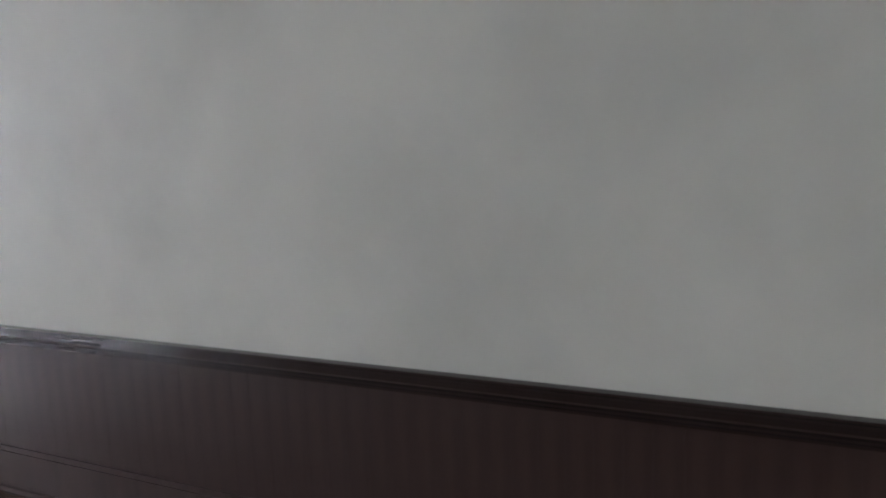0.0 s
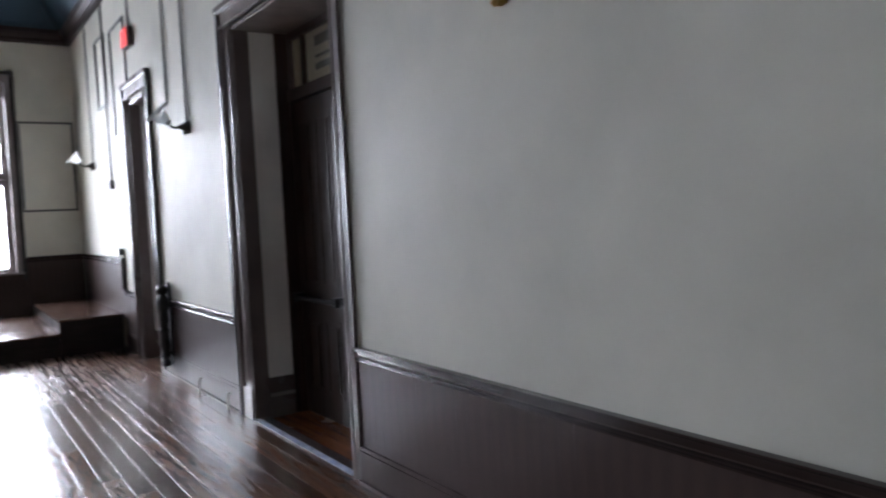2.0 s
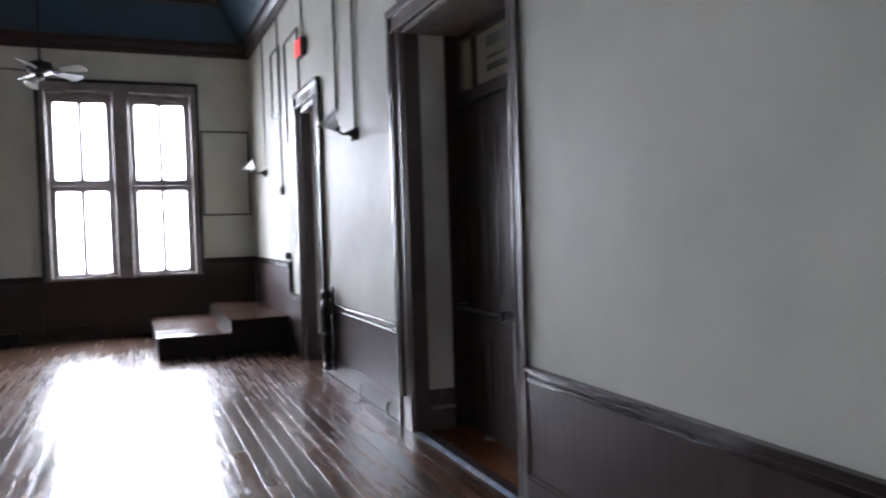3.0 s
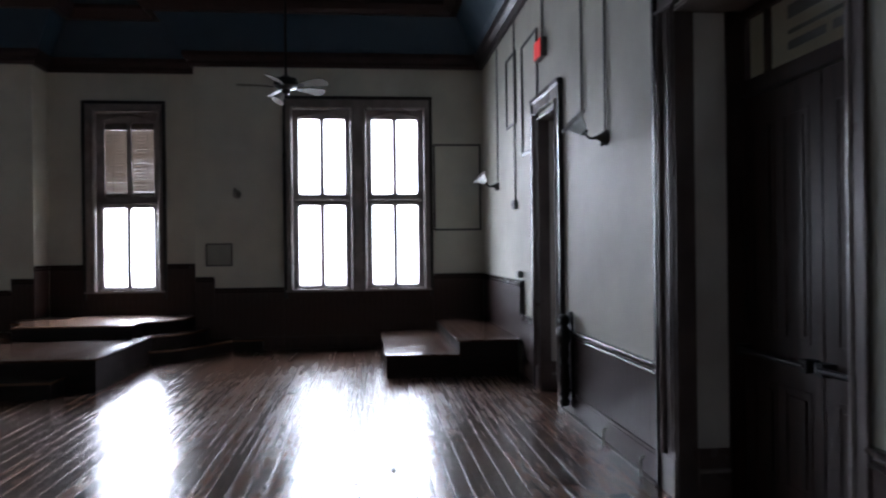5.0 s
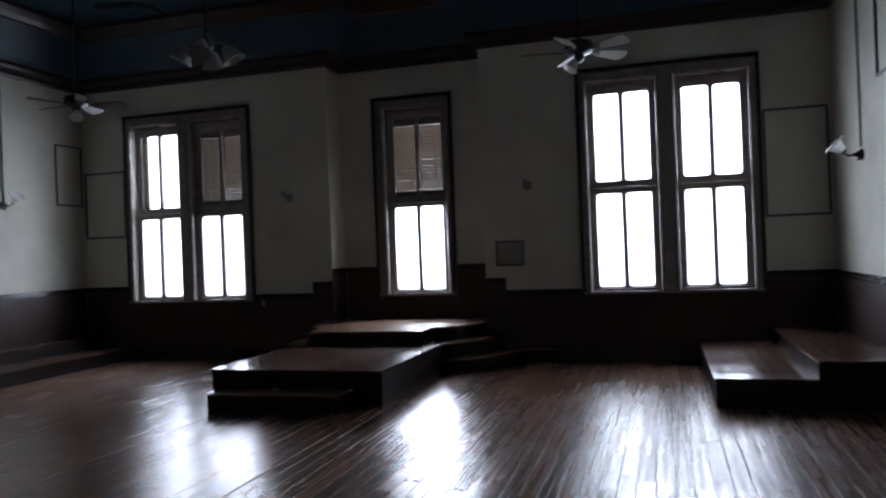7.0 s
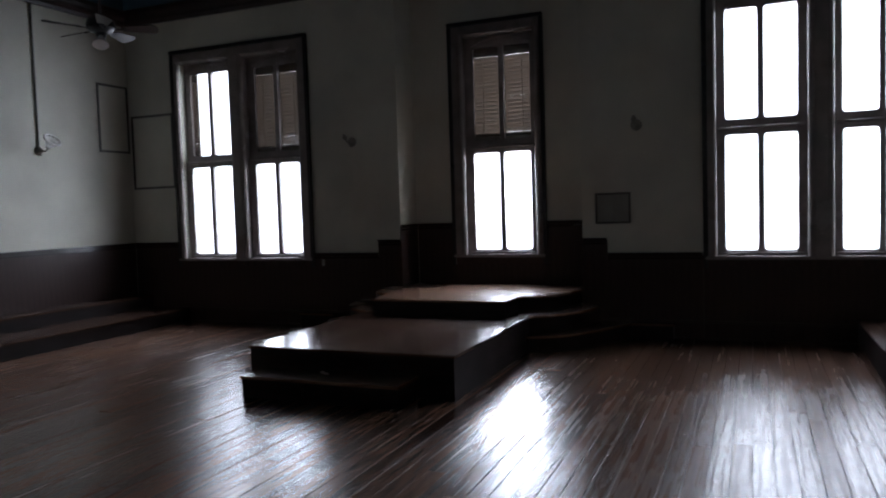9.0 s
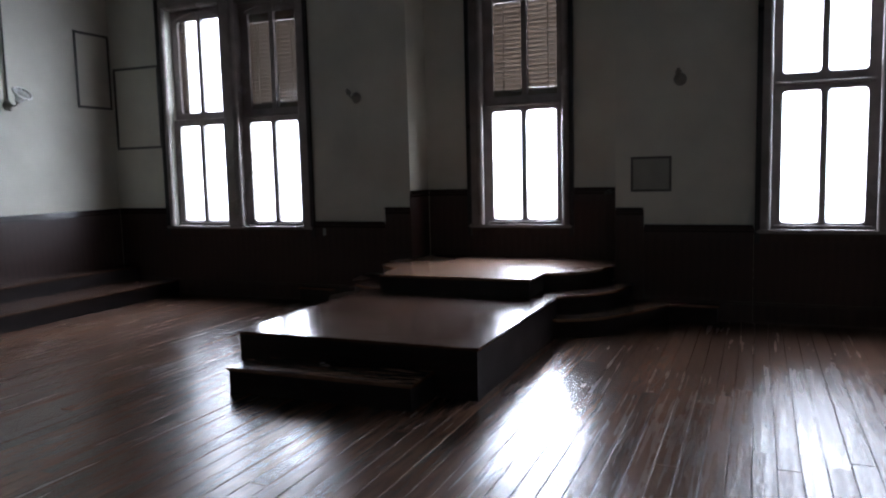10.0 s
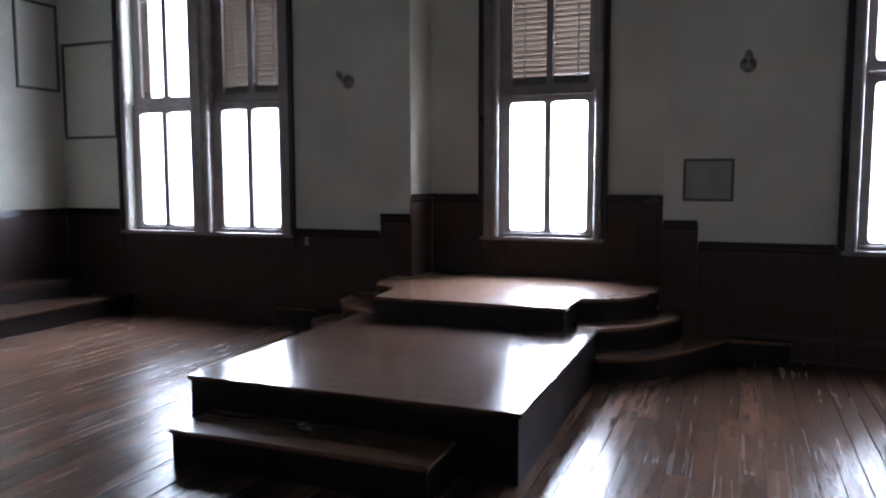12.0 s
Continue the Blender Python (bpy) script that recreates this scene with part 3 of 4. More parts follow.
def door_leaf(parent, x0, x1, y, z1):
    """A stained wooden leaf with raised panels, seen from the room."""
    bm = boxes((x0, x1, y, y + 0.045, 0.012, z1), bevel=0.004)
    leaf = part("door_leaf", bm, DOOR_WOOD, parent, "dark stained wooden panelled door leaf")
    w = x1 - x0
    cols = ((x0 + 0.11, x0 + w / 2 - 0.04), (x0 + w / 2 + 0.04, x1 - 0.11))
    for c0, c1 in cols:
        for p0, p1 in ((0.22, 0.82), (1.08, z1 - 0.16)):
            bm = boxes((c0, c1, y - 0.006, y, p0, p0 + 0.03), (c0, c1, y - 0.006, y, p1 - 0.03, p1), (c0, c0 + 0.03, y - 0.006, y, p0 + 0.03, p1 - 0.03), (c1 - 0.03, c1, y - 0.006, y, p0 + 0.03, p1 - 0.03),
                       (c0 + 0.05, c1 - 0.05, y - 0.010, y, p0 + 0.05, p1 - 0.05), bevel=0.003)
            part("panel", bm, DOOR_WOOD, leaf)
    return leaf


YB = DOOR_Y + 0.43
for x0, x1 in ((-5.86, -5.023), (-5.017, -4.18)):
    lf = door_leaf(d1, x0, x1, YB, 2.58)
    bm = bmesh.new()
    tube(bm, [(x0 + 0.06, YB - 0.075, 0.98), (x1 - 0.06, YB - 0.075, 0.98)], 0.017, 10)
    for xx in (x0 + 0.07, x1 - 0.07):
        box(bm, xx - 0.035, xx + 0.035, YB - 0.08, YB, 0.945, 1.015)
    part("push_bar", bm, BLACK_METAL, lf, "dark metal push bar", True)
part("transom_bar", boxes((-5.86, -4.18, YB - 0.02, YB + 0.06, 2.59, 2.69), bevel=0.006), DOOR_WOOD, d1)
bm = boxes((-5.86, -5.83, YB, YB + 0.045, 2.69, 3.15), (-4.21, -4.18, YB, YB + 0.045, 2.69, 3.15), (-5.83, -4.21, YB, YB + 0.045, 3.09, 3.15), (-5.60, -5.575, YB, YB + 0.045, 2.69, 3.09), bevel=0.004)
part("transom_frame", bm, DOOR_WOOD, d1)
part("transom_pane", boxes((-5.83, -5.60, YB + 0.02, YB + 0.025, 2.69, 3.09), (-5.575, -4.21, YB + 0.02, YB + 0.025, 2.69, 3.09)), GLASS, d1, "clear transom glass")
part("threshold", boxes((-5.90, -4.15, DOOR_Y - 0.03, DOOR_Y + 0.10, 0.001, 0.012), bevel=0.003), DOOR_WOOD, d1)
part("threshold_tape", boxes((-5.89, -4.16, DOOR_Y - 0.035, DOOR_Y + 0.015, 0.0125, 0.0145)), TAPE, d1, "scuffed blue and white tape strip")
lf = door_leaf(d2, -9.66, -8.92, YB - 0.02, 2.55)
part("door_knob", lathe(bmesh.new(), [(0.006, -0.02), (0.024, -0.016), (0.030, 0), (0.024, 0.016), (0.006, 0.02)], (-9.02, YB - 0.06, 1.0)), BRASS, lf, "", True)
part("transom_panel", boxes((-9.68, -8.90, YB - 0.02, YB + 0.03, 2.56, 3.14), bevel=0.005), DOOR_WOOD, d2)
# plain dark bars in three rows, set just in front of the pane
for x0, x1, z0, z1 in ((-5.36, -5.02, 2.95, 3.03), (-4.96, -4.50, 2.95, 3.03), (-5.36, -4.50, 2.86, 2.885), (-5.36, -5.00, 2.77, 2.82), (-4.94, -4.50, 2.77, 2.82)):
    part("pane_bar", boxes((x0, x1, YB + 0.0165, YB + 0.0195, z0, z1)), GREY_BOX, d1, "plain dark bars on the transom glass")
# added fill lamp without a fixture, brightens the hall behind the transom
area_lamp("hall_fill_light", pose(-6.0, 4.2, 4.15, 0, 0, 0), 1.2, 0.5, HALL_WATTS, (0.84, 0.93, 1.0))


# ---- the dais in the recess ----
def smooth_line(pts, n=6):
    """A rounded line through a few points."""
    p = [Vector(q) for q in pts]
    p = [2 * p[0] - p[1]] + p + [2 * p[-1] - p[-2]]
    out = []
    for i in range(1, len(p) - 2):
        a, b, c, d = p[i - 1:i + 3]
        for k in range(n):
            t = k / n
            out.append(tuple(0.5 * (2 * b + (c - a) * t + (2 * a - 5 * b + 4 * c - d) * t * t + (3 * b - a - 3 * c + d) * t ** 3)))
    return out + [tuple(p[-2])]


def platform(parent, name, pts, z0, z1, label="", deck="", bw=0.13):
    """A riser body and a top board with a slightly projecting nosing."""
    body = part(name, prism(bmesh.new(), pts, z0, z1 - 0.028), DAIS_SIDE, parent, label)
    n = len(pts)
    if deck:
        xs, ys = [p[0] for p in pts], [p[1] for p in pts]
        x0, x1, y0, y1 = min(xs), max(xs) + 0.018, min(ys) - 0.018, max(ys) + 0.018
        a0, a1 = (y0, y1) if deck == "x" else (x0, x1)
        k = round((a1 - a0) / bw)
        w = (a1 - a0) / k
        bm = boxes((0, x1 - x0, 0.0008, w - 0.0008, -0.026, 0) if deck == "x" else (0.0008, w - 0.0008, 0, y1 - y0, -0.026, 0), bevel=0.002)
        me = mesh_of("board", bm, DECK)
        for i in range(k):
            b = new("board", me)
            b.parent = body
            b.location = (x0, y0 + i * w, z1) if deck == "x" else (x0 + i * w, y0, z1)
            b.rotation_euler = (random.gauss(0, 0.0025), 0, 0) if deck == "x" else (0, random.gauss(0, 0.0015), 0)
        return body
    out = []
    for i, p in enumerate(pts):
        a, b = Vector(pts[i - 1]), Vector(pts[(i + 1) % n])
        p = Vector(p)
        u, w = (p - a).normalized(), (b - p).normalized()
        nrm = Vector((u.y + w.y, -u.x - w.x))
        nrm = nrm / max(0.35, nrm.length_squared) * 2 if nrm.length else nrm
        out.append(tuple(p + 0.018 * nrm))
    bm = prism(bmesh.new(), out, z1 - 0.028, z1)
    edges = [e for e in bm.edges if abs(e.verts[0].co.z - e.verts[1].co.z) < 1e-6]
    bmesh.ops.bevel(bm, geom=edges, offset=0.008, segments=2, affect="EDGES", clamp_overlap=True)
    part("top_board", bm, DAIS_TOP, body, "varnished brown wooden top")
    return body


dais = thing("judges_dais", "dark varnished wooden dais with curved tiers and a long front platform", "platform")
R1 = smooth_line([(-12.55, -2.50), (-12.72, -2.16), (-13.10, -1.88), (-13.48, -1.68), (-13.70, -1.55)])
L1 = smooth_line([(-13.72, -5.72), (-13.52, -5.56), (-13.15, -5.44), (-12.90, -5.24), (-12.80, -4.90), (-12.76, -4.62)])
platform(dais, "lower_tier", [(-13.82, -6.27), (-13.73, -6.27)] + L1 + R1 + [(-13.70, -1.06), (-13.82, -1.06)], 0.0, 0.195)
R2 = smooth_line([(-12.70, -2.58), (-12.90, -2.30), (-13.22, -2.07), (-13.58, -1.97), (-13.83, -1.95)])
L2 = smooth_line([(-13.83, -5.28), (-13.60, -5.25), (-13.25, -5.16), (-12.98, -4.98), (-12.80, -4.70), (-12.74, -4.50)])
platform(dais, "middle_tier", L2 + R2, 0.195, 0.397)
R3 = smooth_line([(-13.03, -2.76), (-13.12, -2.50), (-13.32, -2.32), (-13.60, -2.22), (-13.83, -2.19)])
L3 = smooth_line([(-13.83, -4.80), (-13.55, -4.83), (-13.28, -4.78), (-13.12, -4.60), (-13.08, -4.46)])
platform(dais, "upper_tier", [(-14.37, -4.63), (-13.84, -4.63)] + L3 + [(-12.52, -4.42), (-12.52, -2.76)] + R3 + [(-13.84, -2.19), (-14.37, -2.19)], 0.397, 0.585)
front = platform(dais, "front_platform", [(-12.70, -4.64), (-10.40, -4.64), (-10.40, -2.54), (-12.70, -2.54)], 0.0, 0.398, "", "y", 0.11)
platform(dais, "front_step", [(-10.40, -4.46), (-10.02, -4.46), (-10.02, -2.90), (-10.40, -2.90)], 0.0, 0.198)

right = thing("corner_platform", "two-level dark wooden corner platform beside the doorway", "platform", (0, 0, 0), "corner platforms")
platform(right, "lower_level", [(-13.80, 0.88), (-10.72, 0.88), (-10.72, 1.81), (-13.80, 1.81)], 0, 0.300, "", "x")
platform(right, "upper_level", [(-13.80, 1.812), (-10.72, 1.812), (-10.72, 2.58), (-13.80, 2.58)], 0, 0.475, "", "x")
left = thing("corner_platform", "two-level dark wooden corner platform along the side wall", "platform", (0, 0, 0), "corner platforms")
platform(left, "upper_level", [(-13.80, -9.40), (-10.55, -9.40), (-10.55, -9.10), (-13.80, -9.10)], 0, 0.405, "", "x")
platform(left, "lower_level", [(-13.80, -9.098), (-10.55, -9.098), (-10.55, -8.38), (-13.80, -8.38)], 0, 0.21, "", "x")


# ---- wall mouldings, conduits, fixtures ----
def panel_frame(axis, face, side, a0, a1, z0, z1, sides="tblr", w=0.035):
    def row(p, q, lo, hi):
        f0, f1 = face, face + side * 0.022
        return (p, q, f0, f1, lo, hi) if axis == "x" else (f0, f1, p, q, lo, hi)
    rows = []
    if "t" in sides:
        rows.append(row(a0, a1, z1 - w, z1))
    if "b" in sides:
        rows.append(row(a0, a1, z0, z0 + w))
    lo, hi = z0 + (w if "b" in sides else 0), z1 - (w if "t" in sides else 0)
    if "l" in sides:
        rows.append(row(a0, a0 + w, lo, hi))
    if "r" in sides:
        rows.append(row(a1 - w, a1, lo, hi))
    return tagged(part("panel_moulding", boxes(*rows, bevel=0.006), GREY_BOX), "thin dark rectangular panel moulding on the plaster", "moulding", "wall panel mouldings", "structure")


panel_frame("y", FAR_X, 1, 1.78, 2.60, 1.95, 3.42)
panel_frame("y", FAR_X, 1, -9.41, -8.56, 2.10, 3.27)
panel_frame("x", DOOR_Y, -1, -11.64, -10.98, 3.30, 4.27)
panel_frame("x", DOOR_Y, -1, -10.60, -9.73, 2.80, 4.20)
panel_frame("x", LEFT_Y, 1, -13.827, -13.22, 2.68, 3.74)


def conduit(axis_pts, r=0.012):
    return tagged(part("conduit", tube(bmesh.new(), axis_pts, r, 8), CONDUIT, None, "", True), "thin painted conduit running down the plaster wall", "conduit", "wall conduits")


for x, z in ((-7.95, 2.86), (-7.28, 2.61), (-12.36, 2.66), (-11.05, 2.28)):
    conduit([(x, DOOR_Y - 0.016, z), (x, DOOR_Y - 0.016, 4.70)])
conduit([(-9.46, DOOR_Y - 0.016, 3.97), (-9.46, DOOR_Y - 0.016, 4.70)])
conduit([(-12.15, LEFT_Y + 0.016, 2.70), (-12.15, LEFT_Y + 0.016, 4.70)])
conduit([(-5.98, DOOR_Y - 0.016, 3.39), (-5.98, DOOR_Y - 0.016, 4.70)])


def fluted_bell(bm, profile, flutes=12, depth=0.06, sides=48):
    """A turned bell with shallow flutes that deepen towards its rim."""
    rings = []
    for k, (r, z) in enumerate(profile):
        f = depth * k / (len(profile) - 1)
        rings.append([bm.verts.new((r * (1 + f * math.cos(flutes * a)) * math.cos(a), r * (1 + f * math.cos(flutes * a)) * math.sin(a), z + 0.05 * f * math.cos(flutes * a))) for a in (i * math.tau / sides for i in range(sides))])
    for q, w in zip(rings, rings[1:]):
        for i in range(sides):
            bm.faces.new((q[i], q[(i + 1) % sides], w[(i + 1) % sides], w[i]))
    return bm


def sconce(m, metal, label, shade=True):
    """A wall lamp: conical back plate, arm, socket and tilted fluted glass. Its local -y points into the room."""
    root = thing("wall_sconce", label, "wall lamp", (0, 0, 0), "wall sconces")
    bm = bmesh.new()
    lathe(bm, [(0.004, 0), (0.066, 0.0), (0.068, 0.012), (0.058, 0.026), (0.036, 0.055), (0.020, 0.085), (0.012, 0.11)], (0, 0, 0), 20)
    bmesh.ops.rotate(bm, verts=bm.verts[:], cent=(0, 0, 0), matrix=Matrix.Rotation(radians(90), 3, "X"))
    part("back_plate", bm, metal, root, "", True)
    arm = [(0, -0.09, 0), (0, -0.12, -0.008), (0, -0.15, -0.006), (0, -0.175, 0.012), (0, -0.186, 0.035)]
    part("arm", tube(bmesh.new(), arm, 0.011, 8), metal, root, "", True)
    part("finial", lathe(bmesh.new(), [(0.002, -0.062), (0.012, -0.055), (0.018, -0.042), (0.010, -0.030), (0.014, -0.016)], (0, -0.045, -0.012), 12), metal, root, "", True)
    lean = Matrix.Translation((0, -0.186, 0.035)) @ Matrix.Rotation(radians(46), 4, "X") @ Matrix.Scale(1.12, 4)
    bm = lathe(bmesh.new(), [(0.010, -0.012), (0.026, 0.0), (0.030, 0.012), (0.027, 0.036), (0.018, 0.040), (0.016, 0.062), (0.004, 0.064)], (0, 0, 0), 16)
    bm.transform(lean)
    part("socket", bm, metal, root, "", True)
    if shade:
        bm = fluted_bell(bmesh.new(), [(0.030, 0.020), (0.042, 0.032), (0.054, 0.056), (0.062, 0.084), (0.074, 0.108), (0.096, 0.126)])
        bm.transform(lean)
        glass = part("shade", bm, PRESSED_GLASS, root, "white fluted glass shade", True)
        bm = bmesh.new()
        ring = [(0.097 * (1 + 0.06 * math.cos(12 * a)) * math.cos(a), 0.097 * (1 + 0.06 * math.cos(12 * a)) * math.sin(a), 0.128) for a in (i * math.tau / 60 for i in range(61))]
        tube(bm, ring, 0.013, 10)
        bm.transform(lean)
        part("rim", bm, OPAL, glass, "thick scalloped white glass rim", True)
    root.matrix_world = m
    return root


sconce(pose(-7.28, DOOR_Y, 2.55), IRON, "dark metal wall sconce with white fluted glass shade")
sconce(pose(-12.36, DOOR_Y, 2.58), IRON, "dark metal wall sconce with white fluted glass shade")
sconce(pose(-2.53, DOOR_Y, 2.56), BRASS, "brass wall sconce with white fluted glass shade")
sconce(pose(FAR_X, -1.47, 2.58, 0, 0, 90), PEWTER, "small dark metal wall sconce without a shade", False)
sconce(pose(FAR_X, -5.38, 2.62, 0, 0, 90), PEWTER, "small dark metal wall sconce without a shade", False)
sconce(pose(-12.15, LEFT_Y, 2.63, 0, 0, 180), PEWTER, "dull metal wall sconce with white fluted glass shade")

jb = thing("switch_box", "small grey metal switch box on the plaster wall", "switch box", (-11.05, DOOR_Y, 2.22))
part("box", boxes((-0.075, 0.075, -0.05, 0, -0.06, 0.06), bevel=0.006), GREY_BOX, jb)
part("cover_plate", boxes((-0.065, 0.065, -0.056, -0.05, -0.05, 0.05), bevel=0.002), CONDUIT, jb)
part("toggle", boxes((-0.008, 0.008, -0.07, -0.056, -0.012, 0.012), bevel=0.002), BLACK_METAL, jb)
eb = thing("wainscot_end_board", "narrow dark upright board ending the raised wainscot", "trim board", (-10.64, DOOR_Y, 0.80), "", "structure")
part("board", boxes((0.0006, 0.035, -0.06, 0, 0.0006, 0.43), bevel=0.006), TRIM_BLACK, eb)
ob2 = thing("wall_outlet", "small pale electric outlet on the dark wainscot", "outlet", (FAR_X + 0.0135, -5.92, 0.92))
part("plate", boxes((0, 0.008, -0.022, 0.022, -0.045, 0.045), bevel=0.003), GRILLE, ob2)
part("socket", boxes((0.008, 0.012, -0.012, 0.012, -0.030, 0.030), bevel=0.002), CONDUIT, ob2)
jb = thing("outlet_box", "small rounded metal box above the wainscot cap", "electric box", (-10.72, DOOR_Y, 1.30))
part("box", boxes((-0.06, 0.06, -0.07, 0, -0.045, 0.045), bevel=0.012), GREY_BOX, jb)
part("cover_plate", boxes((-0.05, 0.05, -0.078, -0.07, -0.035, 0.035), bevel=0.004), PEWTER, jb)

ex = thing("exit_sign", "small red exit sign above the doorway", "exit sign", (-9.46, DOOR_Y, 3.86))
part("housing", boxes((-0.16, 0.16, -0.07, 0, -0.11, 0.11), bevel=0.008), GREY_BOX, ex)
part("face", boxes((-0.15, 0.15, -0.076, -0.0702, -0.10, 0.10), bevel=0.002), EXIT_GLOW, ex, "glowing red face")

gr = thing("wall_grille", "flush painted metal ventilation grille with a dark rim", "grille", (FAR_X, -1.767, 1.587))
part("rim", boxes((0, 0.018, -0.215, -0.19, -0.19, 0.19), (0, 0.018, 0.19, 0.215, -0.19, 0.19), (0, 0.018, -0.19, 0.19, 0.165, 0.19), (0, 0.018, -0.19, 0.19, -0.19, -0.165), bevel=0.004), GREY_BOX, gr)
part("backing", boxes((0, 0.003, -0.19, 0.19, -0.165, 0.165)), GRILLE, gr)
bm = boxes((0.003, 0.010, -0.188, 0.188, -0.006, 0.006))
fin = mesh_of("slat", bm, GRILLE)
for k in range(18):
    s = new("slat", fin)
    s.parent, s.location = gr, (0, 0, -0.155 + k * 0.0182)

# turned black newel by the narrow doorway, with the rail fixed to it
nw = thing("newel_post", "black turned newel post with a round cap by the doorway", "post", (-8.33, DOOR_Y - 0.105, 0))
part("post", lathe(bmesh.new(), [(1.55 * r, z) for r, z in ((0.004, 0.10), (0.030, 0.115), (0.036, 0.15), (0.022, 0.185), (0.034, 0.22), (0.024, 0.26), (0.036, 0.34), (0.028, 0.46), (0.036, 0.50), (0.024, 0.53), (0.034, 0.62), (0.028, 0.70), (0.040, 0.73), (0.040, 0.84), (0.026, 0.87), (0.024, 0.90))], (0, 0, 0), 18), BLACK_METAL, nw, "", True)
bm = boxes((-0.055, 0.055, 0.058, 0.085, 0.10, 0.965), (-0.04, 0.04, 0.03, 0.056, 0.76, 0.80), (-0.04, 0.04, 0.03, 0.056, 0.24, 0.28), bevel=0.006)
tube(bm, [(0, 0.056, 0.965), (0, 0.084, 0.965)], 0.055, 20)
part("back_board", bm, BLACK_METAL, nw, "black round-headed board fixed to the wainscot")
part("cap", lathe(bmesh.new(), [(0.030, 0.88), (0.050, 0.90), (0.060, 0.935), (0.052, 0.97), (0.030, 0.993), (0.004, 1.0)], (0, 0, 0), 18), BLACK_METAL, nw, "rounded cap", True)
for x in (-7.26, -6.42):
    hb = thing("wall_pipe_stub", "short upright metal pipe stub beside the baseboard", "pipe", (x, DOOR_Y - 0.07, 0), "pipe stubs")
    part("pipe", tube(bmesh.new(), [(0, 0, 0), (0, 0, 0.12)], 0.010, 8), PEWTER, hb, "", True)
    part("elbow", tube(bmesh.new(), [(0, 0, 0.12), (0, 0.01, 0.135), (0, 0.03, 0.138)], 0.011, 8), PEWTER, hb, "", True)

# a dry leaf on the boards
bm = bmesh.new()
rim = []
for k in range(14):
    a = k * math.tau / 14
    r = 0.042 * (1 + 0.35 * math.cos(3 * a + 0.4)) * (0.8 + 0.2 * math.cos(a))
    rim.append(bm.verts.new((r * math.cos(a), r * math.sin(a), 0.003 + 0.006 * abs(math.sin(1.5 * a)))))
hubv = bm.verts.new((0, 0, 0.004))
for k in range(14):
    bm.faces.new((hubv, rim[k], rim[(k + 1) % 14]))
bmesh.ops.solidify(bm, geom=bm.faces[:], thickness=0.0015)
leaf = tagged(part("dry_leaf", bm, GREY_BOX), "small curled dark dry leaf lying on the floor", "leaf")
leaf.location = (-6.83, 0.82, 0.002)


# ---- ceiling fans and chandelier ----
def fan(x, y, z, turn, blades, label, lamp):
    root = thing("ceiling_fan", label, "ceiling fan", (x, y, z), "ceiling fans")
    part("down_rod", tube(bmesh.new(), [(0, 0, 0.1), (0, 0, 5.62 - z)], 0.016, 8), BLACK_METAL, root, "", True)
    part("canopy", lathe(bmesh.new(), [(0.02, 5.52 - z), (0.06, 5.56 - z), (0.075, 5.63 - z)], (0, 0, 0), 16), BLACK_METAL, root, "", True)
    part("motor", lathe(bmesh.new(), [(0.03, 0.14), (0.06, 0.11), (0.14, 0.09), (0.155, 0.05), (0.155, 0.0), (0.12, -0.035), (0.06, -0.05), (0.05, -0.10), (0.02, -0.12)], (0, 0, 0), 22), BLACK_METAL, root, "dark motor housing", True)
    bm = lathe(bmesh.new(), [(0.004, 0.02), (0.03, 0.015), (0.045, -0.02), (0.06, -0.06), (0.085, -0.10), (0.07, -0.105), (0.004, -0.10)], (0, 0, 0), 18)
    bm.transform(Matrix.Translation((0, 0, -0.12)) @ Matrix.Rotation(lamp, 4, "Z") @ Matrix.Translation((0.06, 0, 0)) @ Matrix.Rotation(radians(-32), 4, "Y"))
    part("lamp_shade", bm, OPAL, root, "small white glass shade", True)
    for k in range(5):
        a = turn + k * math.tau / 5
        m = Matrix.Rotation(a, 4, "Z") @ Matrix.Rotation(radians(-19), 4, "X")
        bm = boxes((0.13, 0.27, -0.022, 0.022, -0.018, -0.010), bevel=0.002)
        bm.transform(m)
        arm = part("blade_arm", bm, BLACK_METAL, root)
        pts = [(0.22, -0.05)] + [(0.55 + 0.07 * math.sin(t), -0.088 * math.cos(t)) for t in (0, 0.5, 1.0, 1.57, 2.1, 2.6, math.pi)] + [(0.22, 0.05)]
        bm = prism(bmesh.new(), pts, -0.010, -0.003)
        bm.transform(m)
        part("blade", bm, blades, root)
    return root


fan(-10.96, -0.36, 3.75, radians(60), BLADE, "ceiling fan with pale blades on a long dark rod", radians(-60))
fan(-10.98, -6.93, 3.79, radians(50), BLADE_DARK, "ceiling fan with dark blades and a small glass shade", radians(40))

